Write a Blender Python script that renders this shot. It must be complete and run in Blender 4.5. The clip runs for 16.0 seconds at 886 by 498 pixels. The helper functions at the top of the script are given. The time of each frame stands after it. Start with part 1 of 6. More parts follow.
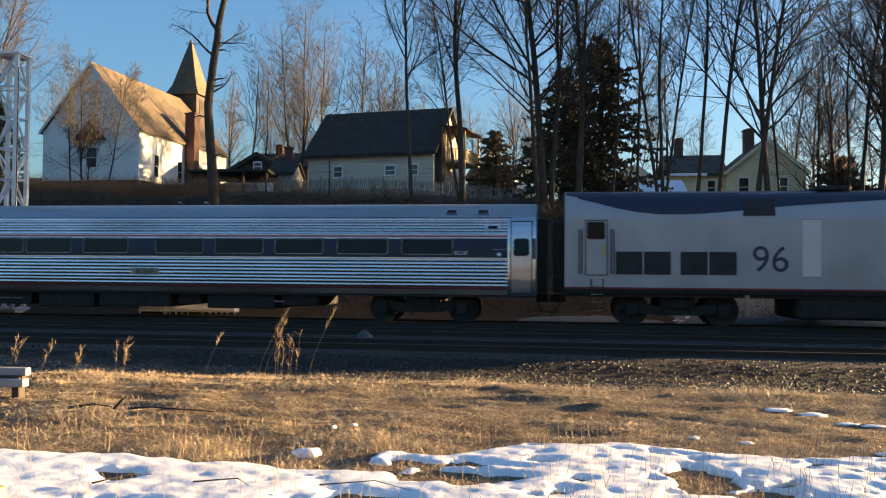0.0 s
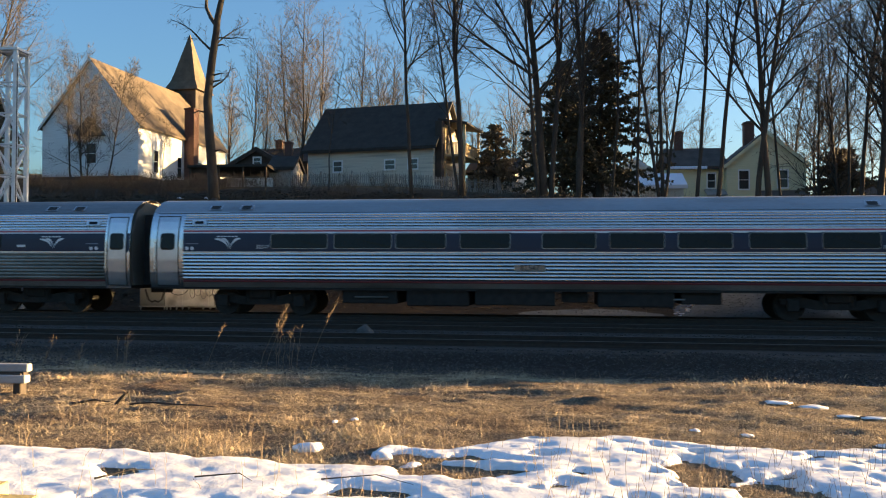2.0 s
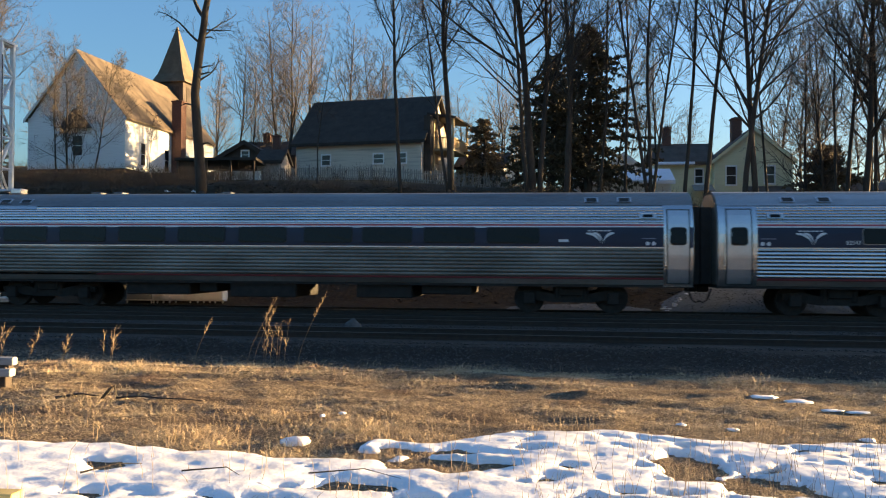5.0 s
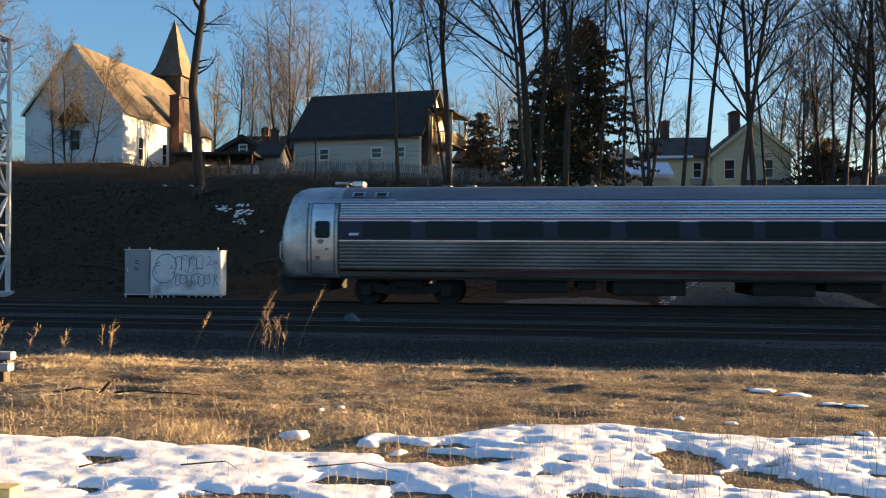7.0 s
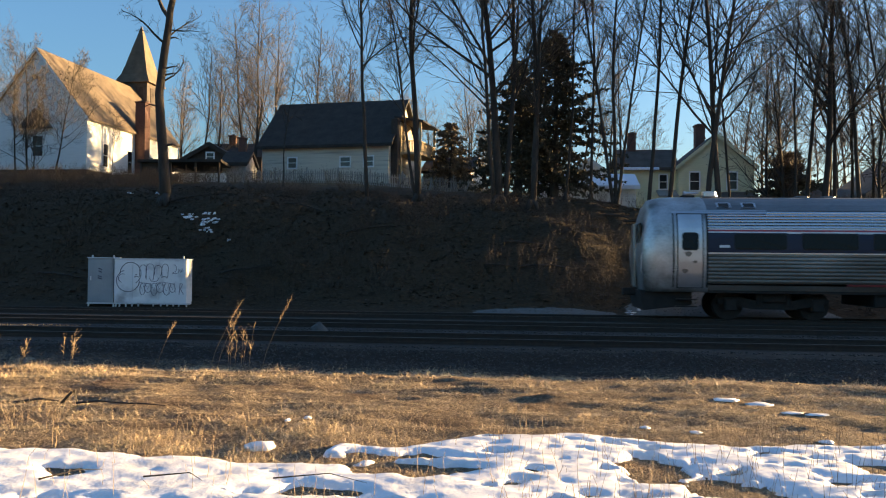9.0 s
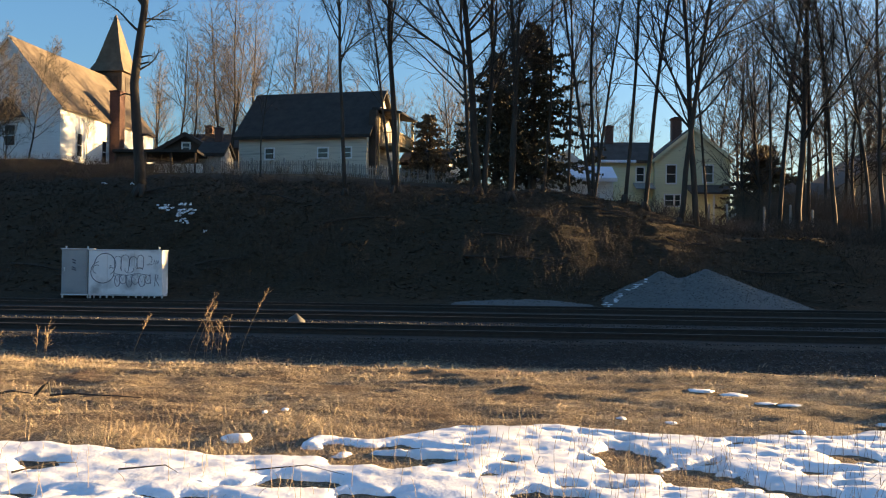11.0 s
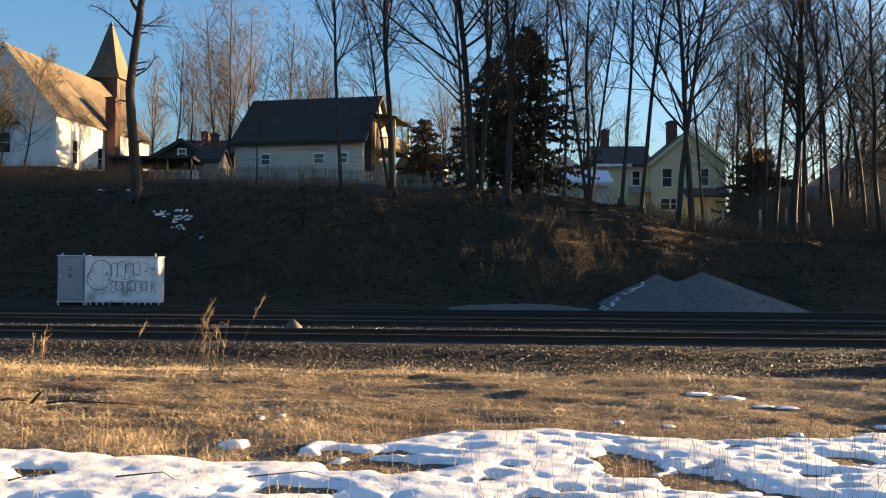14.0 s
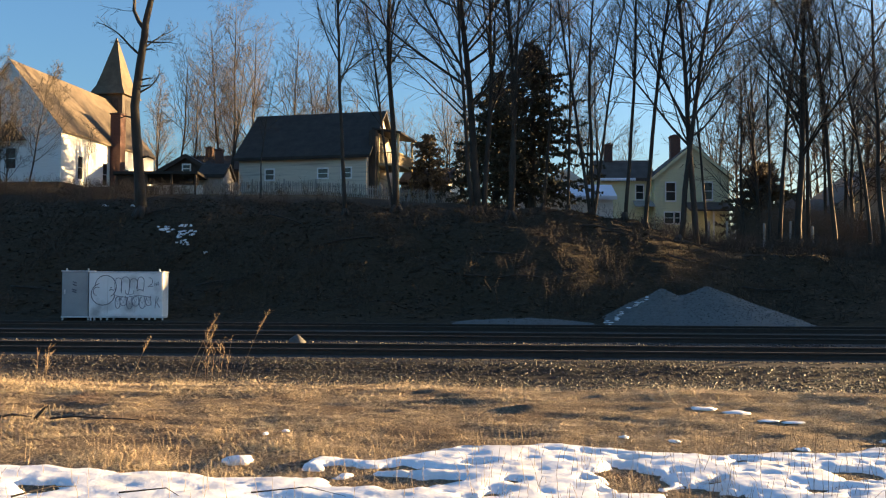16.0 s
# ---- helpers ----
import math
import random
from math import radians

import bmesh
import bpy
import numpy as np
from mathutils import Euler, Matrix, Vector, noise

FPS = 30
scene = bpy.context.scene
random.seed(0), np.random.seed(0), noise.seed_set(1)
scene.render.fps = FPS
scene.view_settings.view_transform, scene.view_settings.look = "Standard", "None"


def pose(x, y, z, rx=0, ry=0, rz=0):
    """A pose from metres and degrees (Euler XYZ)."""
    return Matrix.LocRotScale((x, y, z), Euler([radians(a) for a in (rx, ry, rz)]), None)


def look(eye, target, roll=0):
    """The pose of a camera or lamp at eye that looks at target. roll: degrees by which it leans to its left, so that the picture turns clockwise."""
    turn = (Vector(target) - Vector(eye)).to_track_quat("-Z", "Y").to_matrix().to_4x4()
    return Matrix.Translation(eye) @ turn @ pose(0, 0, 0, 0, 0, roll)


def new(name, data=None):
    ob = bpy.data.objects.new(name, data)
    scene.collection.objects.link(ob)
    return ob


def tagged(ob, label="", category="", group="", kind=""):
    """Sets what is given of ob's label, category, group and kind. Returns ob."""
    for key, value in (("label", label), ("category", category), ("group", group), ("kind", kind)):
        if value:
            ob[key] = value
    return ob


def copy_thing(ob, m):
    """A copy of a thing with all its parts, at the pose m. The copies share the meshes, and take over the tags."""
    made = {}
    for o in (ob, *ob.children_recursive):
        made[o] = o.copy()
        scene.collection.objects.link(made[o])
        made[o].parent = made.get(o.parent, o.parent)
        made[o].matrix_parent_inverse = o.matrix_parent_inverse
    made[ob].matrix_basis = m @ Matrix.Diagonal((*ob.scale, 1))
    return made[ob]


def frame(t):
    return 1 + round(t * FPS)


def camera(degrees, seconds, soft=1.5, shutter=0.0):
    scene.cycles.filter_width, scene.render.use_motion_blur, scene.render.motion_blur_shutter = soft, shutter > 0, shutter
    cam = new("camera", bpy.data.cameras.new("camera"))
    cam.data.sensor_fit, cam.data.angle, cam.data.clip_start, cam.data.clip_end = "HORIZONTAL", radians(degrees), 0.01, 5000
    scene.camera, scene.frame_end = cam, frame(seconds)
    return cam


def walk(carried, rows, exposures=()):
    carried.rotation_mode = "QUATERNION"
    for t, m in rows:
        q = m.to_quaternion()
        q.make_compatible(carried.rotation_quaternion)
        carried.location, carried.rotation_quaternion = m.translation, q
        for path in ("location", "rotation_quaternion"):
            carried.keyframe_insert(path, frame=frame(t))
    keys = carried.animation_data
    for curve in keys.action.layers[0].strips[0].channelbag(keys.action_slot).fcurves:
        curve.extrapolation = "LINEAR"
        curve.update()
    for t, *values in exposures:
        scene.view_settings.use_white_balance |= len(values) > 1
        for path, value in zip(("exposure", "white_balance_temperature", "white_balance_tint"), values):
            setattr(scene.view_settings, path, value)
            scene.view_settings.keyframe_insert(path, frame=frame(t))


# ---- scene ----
EYE = Vector((0.0, 0.0, 1.6))
HEADINGS = [
    (0.0, 7.809, 1.631, 0.469), (0.5, 7.569, 1.479, 0.558), (1.0, 7.525, 1.312, 0.544), (1.5, 7.73, 1.171, 0.328),
    (2.0, 7.822, 1.235, 0.191), (2.5, 7.504, 1.996, 0.335), (3.0, 7.278, 2.408, 0.303), (3.5, 7.245, 2.223, 0.241),
    (4.0, 7.199, 1.883, 0.287), (4.5, 7.044, 1.238, 0.39), (7.0, 6.898, 0.441, 0.318), (7.5, 6.415, 0.834, 0.51),
    (8.0, 5.893, 1.278, 0.662), (8.5, 5.289, 1.118, 0.569), (9.0, 4.726, 1.124, 0.578), (11.5, 3.016, 0.492, 0.805),
    (12.0, 3.021, 0.477, 1.022), (12.5, 3.24, 0.118, 1.262), (13.0, 3.017, 0.015, 1.033), (13.5, 2.723, 0.369, 0.455),
    (14.0, 2.972, 0.905, 0.355), (14.5, 3.024, 1.085, 0.36), (15.0, 3.116, 1.194, 0.172), (15.5, 3.287, 1.441, 0.166),
    (16.0, 3.239, 1.903, 0.223),
]


def aim(turn, tilt, lean):
    """A pose at the eye: degrees to the left of +y, upwards, and leaning."""
    a, p = radians(turn), radians(tilt)
    way = Vector((-math.sin(a) * math.cos(p), math.cos(a) * math.cos(p), math.sin(p)))
    return look(EYE, EYE + way, lean)


cam = camera(56.14, 16.0, soft=1.15, shutter=0.3)
walk(cam, [(t, aim(a, p, r)) for t, a, p, r in HEADINGS], exposures=[(0.0, 2.55, 8800, 14), (16.0, 2.55, 8800, 14)])

# ---- light ----
SUN_ELEVATION, SUN_BEARING = 6.5, 24.0  # degrees up; from +x towards +y
world = bpy.data.worlds.new("sky")
scene.world = world
world.use_nodes = True
wn, wl = world.node_tree.nodes, world.node_tree.links
sky = wn.new("ShaderNodeTexSky")
sky.sky_type, sky.sun_disc = "NISHITA", False
sky.sun_elevation, sky.sun_rotation = radians(SUN_ELEVATION), radians(90 - SUN_BEARING)
sky.air_density, sky.dust_density, sky.ozone_density = 1.1, 2.0, 5.3
wl.new(sky.outputs[0], wn["Background"].inputs[0])
wn["Background"].inputs[1].default_value = 0.086
lamp = bpy.data.lights.new("sun", "SUN")
lamp.energy, lamp.angle, lamp.color = 5.0, radians(0.53), (1.0, 0.77, 0.47)
sun_way = Vector((math.cos(radians(SUN_BEARING)) * math.cos(radians(SUN_ELEVATION)),
                  math.sin(radians(SUN_BEARING)) * math.cos(radians(SUN_ELEVATION)), math.sin(radians(SUN_ELEVATION))))
sun = new("sun", lamp)
sun.matrix_world = look(sun_way * 300, (0, 0, 0))


# ---- mesh helpers ----
class Geo:
    """Vertices and faces, gathered before they become one mesh."""

    def __init__(self):
        self.v, self.f = [], []

    def add(self, verts, faces):
        n = len(self.v)
        self.v.extend(tuple(p) for p in verts)
        self.f.extend(tuple(i + n for i in q) for q in faces)
        return self

    def box(self, x0, x1, y0, y1, z0, z1, c=0.0):
        """A box; c: width of its chamfered edges."""
        if c <= 0:
            v = [(x, y, z) for z in (z0, z1) for y in (y0, y1) for x in (x0, x1)]
            return self.add(v, [(0, 2, 3, 1), (4, 5, 7, 6), (0, 1, 5, 4), (2, 6, 7, 3), (0, 4, 6, 2), (1, 3, 7, 5)])
        bm = bmesh.new()
        bmesh.ops.create_cube(bm, size=1.0)
        for q in bm.verts:
            q.co = Vector(((x0 + x1) / 2 + q.co.x * (x1 - x0), (y0 + y1) / 2 + q.co.y * (y1 - y0), (z0 + z1) / 2 + q.co.z * (z1 - z0)))
        bmesh.ops.bevel(bm, geom=bm.edges[:], offset=c, segments=1, affect="EDGES")
        bm.verts.index_update()
        self.add([q.co for q in bm.verts], [[q.index for q in g.verts] for g in bm.faces])
        bm.free()
        return self

    def tube(self, points, radii, sides=6, cap=True):
        pts = [Vector(p) for p in points]
        n, rings = len(self.v), len(pts)
        for i, p in enumerate(pts):
            d = (pts[min(i + 1, rings - 1)] - pts[max(i - 1, 0)])
            d = d.normalized() if d.length > 1e-9 else Vector((0, 0, 1))
            a = d.cross(Vector((0.31, 0.95, 0.05)) if abs(d.x) < 0.9 else Vector((0, 0, 1))).normalized()
            b = d.cross(a)
            for k in range(sides):
                w = 2 * math.pi * k / sides
                self.v.append(tuple(p + (a * math.cos(w) + b * math.sin(w)) * radii[i]))
        for i in range(rings - 1):
            for k in range(sides):
                self.f.append((n + i * sides + k, n + i * sides + (k + 1) % sides, n + (i + 1) * sides + (k + 1) % sides, n + (i + 1) * sides + k))
        if cap:
            self.f.append(tuple(n + k for k in range(sides))[::-1])
            self.f.append(tuple(n + (rings - 1) * sides + k for k in range(sides)))
        return self

    def bar(self, a, b, r, sides=6):
        return self.tube([a, b], [r, r], sides)

    def prism(self, outline, axis, a, b):
        """An outline of (p, q) pushed along an axis from a to b."""
        n = len(outline)
        put = {"x": lambda p, q, s: (s, p, q), "y": lambda p, q, s: (p, s, q), "z": lambda p, q, s: (p, q, s)}[axis]
        v = [put(p, q, a) for p, q in outline] + [put(p, q, b) for p, q in outline]
        f = [(i, (i + 1) % n, n + (i + 1) % n, n + i) for i in range(n)]
        return self.add(v, f + [tuple(range(n))[::-1], tuple(range(n, 2 * n))])

    def moved(self, m):
        self.v = [tuple(m @ Vector(p)) for p in self.v]
        return self

    def mesh(self, name, material, smooth=False):
        me = bpy.data.meshes.new(name)
        me.from_pydata(self.v, [], self.f)
        me.materials.append(material)
        bm = bmesh.new()
        bm.from_mesh(me)
        if len(bm.faces) < 60000:
            bmesh.ops.recalc_face_normals(bm, faces=bm.faces)
        bm.to_mesh(me)
        bm.free()
        if smooth:
            me.shade_smooth()
        return me


def part(name, geo, material, parent, label="", smooth=False):
    """One mesh object under a thing or under a part."""
    ob = new(name, geo.mesh(name, material, smooth))
    ob.parent = parent
    return tagged(ob, label)


def thing(name, label, category, group="", kind="", at=None, geo=None, material=None, smooth=False):
    """A top-level thing: an Empty at its base, or one mesh."""
    ob = new(name, geo.mesh(name, material, smooth) if geo else None)
    if at is not None:
        ob.matrix_basis = at
    return tagged(ob, label, category, group, kind)


def window_outline(x0, x1, z0, z1, r, k=4):
    """A rectangle with rounded corners."""
    out = []
    for cx, cz, a0 in ((x1 - r, z1 - r, 0), (x0 + r, z1 - r, 90), (x0 + r, z0 + r, 180), (x1 - r, z0 + r, 270)):
        out += [(cx + r * math.cos(radians(a0 + 90 * i / k)), cz + r * math.sin(radians(a0 + 90 * i / k))) for i in range(k + 1)]
    return out


# ---- materials ----
def node_material(name):
    m = bpy.data.materials.new(name)
    m.use_nodes = True
    return m, m.node_tree.nodes, m.node_tree.links, m.node_tree.nodes["Principled BSDF"]


def surface(name, dark, light, rough=0.7, metal=0.0, scale=6.0, stretch=(1, 1, 1), bump=0.2, fine=60.0, per="", spread=0.0, gap=0.02, stain=None, stain_scale=0.7, spec=0.5):
    """A surface whose colour wanders between two, with a coarse and a fine grain, relief, and stains."""
    m, n, l, b = node_material(name)
    geo = n.new("ShaderNodeTexCoord")
    mp = n.new("ShaderNodeMapping")
    mp.inputs["Scale"].default_value = stretch
    l.new(geo.outputs["Object"], mp.inputs[0])
    t1, t2 = n.new("ShaderNodeTexNoise"), n.new("ShaderNodeTexNoise")
    t1.inputs["Scale"].default_value, t1.inputs["Detail"].default_value = scale, 6
    t2.inputs["Scale"].default_value, t2.inputs["Detail"].default_value = fine, 3
    for t in (t1, t2):
        l.new(mp.outputs[0], t.inputs["Vector"])
    add = n.new("ShaderNodeMath")
    add.operation = "MULTIPLY_ADD"
    add.inputs[1].default_value = 0.45
    l.new(t2.outputs["Fac"], add.inputs[0])
    l.new(t1.outputs["Fac"], add.inputs[2])
    top = add
    if per:
        src = n.new("ShaderNodeObjectInfo") if per == "object" else n.new("ShaderNodeNewGeometry")
        more = n.new("ShaderNodeMath")
        more.operation = "MULTIPLY_ADD"
        more.inputs[1].default_value = spread
        l.new(src.outputs["Random" if per == "object" else "Random Per Island"], more.inputs[0])
        l.new(add.outputs[0], more.inputs[2])
        top = more
    ramp = n.new("ShaderNodeMapRange")
    ramp.inputs["From Min"].default_value, ramp.inputs["From Max"].default_value = 0.48, 0.95 + spread
    l.new(top.outputs[0], ramp.inputs["Value"])
    mix = n.new("ShaderNodeMix")
    mix.data_type = "RGBA"
    mix.inputs["A"].default_value, mix.inputs["B"].default_value = (*dark, 1), (*light, 1)
    l.new(ramp.outputs[0], mix.inputs["Factor"])
    colour = mix.outputs["Result"]
    if stain:
        t3 = n.new("ShaderNodeTexNoise")
        t3.inputs["Scale"].default_value, t3.inputs["Detail"].default_value = stain_scale, 8
        l.new(mp.outputs[0], t3.inputs["Vector"])
        r3 = n.new("ShaderNodeMapRange")
        r3.inputs["From Min"].default_value, r3.inputs["From Max"].default_value = 0.52, 0.72
        l.new(t3.outputs["Fac"], r3.inputs["Value"])
        m3 = n.new("ShaderNodeMix")
        m3.data_type = "RGBA"
        m3.inputs["B"].default_value = (*stain, 1)
        l.new(r3.outputs[0], m3.inputs["Factor"])
        l.new(colour, m3.inputs["A"])
        colour = m3.outputs["Result"]
    l.new(colour, b.inputs["Base Color"])
    b.inputs["Roughness"].default_value, b.inputs["Metallic"].default_value = rough, metal
    b.inputs["Specular IOR Level"].default_value = spec
    if bump:
        bp = n.new("ShaderNodeBump")
        bp.inputs["Strength"].default_value, bp.inputs["Distance"].default_value = bump, gap
        l.new(add.outputs[0], bp.inputs["Height"])
        l.new(bp.outputs[0], b.inputs["Normal"])
    return m


STEEL = surface("stainless steel", (0.60, 0.61, 0.62), (0.76, 0.765, 0.77), 0.27, 1.0, 1.2, (0.3, 1, 1), 0.03, 30, stain=(0.50, 0.49, 0.47), stain_scale=0.5)
STEEL_FLAT = surface("plain steel", (0.52, 0.53, 0.55), (0.68, 0.69, 0.71), 0.30, 0.85, 1.5, (1, 1, 1), 0.03, 25)
STEEL_DIRTY = surface("grimy steel", (0.24, 0.21, 0.18), (0.44, 0.42, 0.39), 0.42, 0.75, 0.9, (0.4, 1, 1), 0.05, 20, stain=(0.13, 0.105, 0.08), stain_scale=0.45)
LOW_GRIME = surface("brown grime on steel", (0.15, 0.13, 0.105), (0.34, 0.31, 0.27), 0.48, 0.55, 1.0, (0.3, 1, 1), 0.05, 18, stain=(0.07, 0.055, 0.042), stain_scale=0.4)
CAB_STEEL = surface("blotched cab steel", (0.34, 0.33, 0.32), (0.66, 0.66, 0.66), 0.36, 0.75, 1.3, (1, 1, 1), 0.08, 14, stain=(0.10, 0.085, 0.07), stain_scale=0.9)
ROOF_STEEL = surface("dull roof steel", (0.16, 0.17, 0.18), (0.28, 0.29, 0.30), 0.5, 0.6, 0.8, (0.3, 1, 1), 0.05, 18, stain=(0.08, 0.08, 0.08))
BLUE = surface("blue paint", (0.011, 0.020, 0.042), (0.016, 0.029, 0.058), 0.35, 0.0, 1.0, bump=0.02, spec=0.3)
RED = surface("red stripe paint", (0.16, 0.025, 0.03), (0.22, 0.035, 0.04), 0.4, 0.0, 2.0, bump=0.0)
RED_TOP = surface("bright red stripe paint", (0.42, 0.05, 0.07), (0.52, 0.07, 0.09), 0.45, 0.0, 2.0, bump=0.0)
WHITE = surface("white stripe paint", (0.62, 0.62, 0.64), (0.75, 0.75, 0.76), 0.4, 0.0, 2.0, bump=0.0)
SILVER = surface("silver grey paint", (0.33, 0.335, 0.35), (0.42, 0.425, 0.44), 0.42, 0.25, 0.6, (1, 1, 1), 0.02, 20, stain=(0.30, 0.29, 0.28), stain_scale=0.35)
LOCO_BLUE = surface("locomotive blue paint", (0.012, 0.018, 0.036), (0.018, 0.026, 0.052), 0.40, 0.0, 0.8, bump=0.02)
UNDER = surface("underframe grime", (0.010, 0.009, 0.008), (0.028, 0.024, 0.020), 0.85, 0.0, 5, bump=0.3)
RUBBER = surface("black rubber", (0.012, 0.012, 0.012), (0.03, 0.03, 0.03), 0.75, 0, 6, bump=0.2)
GLASS_DARK = surface("tinted window glass", (0.004, 0.0045, 0.005), (0.007, 0.0075, 0.009), 0.15, 0, 2, bump=0.0, spec=0.22)
YELLOW = surface("yellow paint", (0.55, 0.38, 0.04), (0.70, 0.52, 0.08), 0.5, 0, 4)
RAIL = surface("rusty rail", (0.022, 0.015, 0.012), (0.045, 0.031, 0.023), 0.75, 0.0, 8)
RAIL_HEAD = surface("polished rail head", (0.050, 0.043, 0.038), (0.10, 0.09, 0.08), 0.55, 0.1, 4, (0.2, 1, 1), 0.02, spec=0.2)
TIE = surface("creosoted timber", (0.022, 0.017, 0.013), (0.065, 0.052, 0.042), 0.9, 0, 6, (0.4, 3, 3), 0.5, per="object", spread=0.4)
GALV = surface("galvanised steel", (0.55, 0.56, 0.57), (0.70, 0.71, 0.72), 0.5, 0.35, 5, bump=0.05, stain=(0.3, 0.3, 0.3))


# ---- ground ----
# past x = 30 the unseen crest is raised to shade bank, tracks and heap
CREST_X = [-120, -60, -25, -13, -7.5, -1, 4, 7.5, 9.2, 11, 15, 20, 28, 34, 42, 60, 120]
CREST_Z = [6.5, 6.0, 5.5, 5.6, 5.4, 5.1, 4.9, 4.35, 3.7, 3.4, 3.1, 2.7, 2.8, 4.2, 5.6, 6.5, 7.0]
RISE_X = [-60, -35, -8, 4, 12, 40]
RISE_Z = [0.138, 0.135, 0.118, 0.085, 0.066, 0.055]


def fbm(x, y, s, seed=0.0, octaves=4):
    return noise.fractal((x * s + seed, y * s - seed, seed * 1.7), 1.0, 2.0, octaves)


def smooth(a, b, v):
    v = min(1.0, max(0.0, (v - a) / (b - a)))
    return v * v * (3 - 2 * v)


def ground_z(x, y):
    """Height of the ground: meadow, ballast beds, cutting bank, rising land behind."""
    z = -0.02 + 0.05 * fbm(x, y, 0.35, 2.0, 3) * smooth(30, 14, y)
    if y < 16:
        z += 0.018 * fbm(x, y, 2.2, 5.0, 3) * smooth(14, 12, y) + (0.030 * fbm(x * 0.8, y * 2.6, 1.0, 15.0, 4) + 0.030 * fbm(x * 1.7, y * 4.4, 1.0, 25.0, 3)) * smooth(7.4, 8.6, y) * smooth(14.5, 12.5, y)
    z -= 0.26 * smooth(11.2, 14.6, y)
    # unseen hill behind the eye, added for the coach sides to reflect
    z += 7.0 * smooth(-18, -60, y)
    z += 0.12 * smooth(15.6, 16.9, y)
    if y > 29.6:
        edge = 41.5 + 1.2 * fbm(x, 0, 0.11, 7.0, 2)
        top = float(np.interp(x, CREST_X, CREST_Z))
        rise = float(np.interp(x * 42 / max(y, 42), RISE_X, RISE_Z))
        h = top * smooth(29.4, edge + 2.5, y) ** 0.85 if y < edge + 2.5 else top
        h += rise * max(0.0, min(y, 104) - 42)
        bank = smooth(29.6, 32, y) * smooth(60, 44, y)
        z += h + bank * (0.34 * fbm(x, y, 0.22, 11.0, 4) + 0.12 * fbm(x, y, 0.9, 3.0, 3))
    return z


def make_ground():
    def axis(spans):
        out = [spans[0][0]]
        for a, b, step in spans:
            n = max(1, round((b - a) / step))
            out += [a + (b - a) * (i + 1) / n for i in range(n)]
        return out
    xs = axis([(-900, -300, 200), (-300, -60, 15), (-60, -30, 2), (-30, -12, 0.4), (-12, 8, 0.13), (8, 24, 0.4), (24, 60, 2), (60, 300, 15), (300, 900, 200)])
    ys = axis([(-400, -100, 60), (-100, -20, 8), (-20, 3, 2), (3, 15, 0.075), (15, 29, 0.35), (29, 46, 0.28), (46, 110, 1.2), (110, 400, 30), (400, 1500, 200)])
    g = Geo()
    g.v = [(x, y, ground_z(x, y)) for y in ys for x in xs]
    nx = len(xs)
    g.f = [(j * nx + i, j * nx + i + 1, (j + 1) * nx + i + 1, (j + 1) * nx + i) for j in range(len(ys) - 1) for i in range(nx - 1)]
    return g


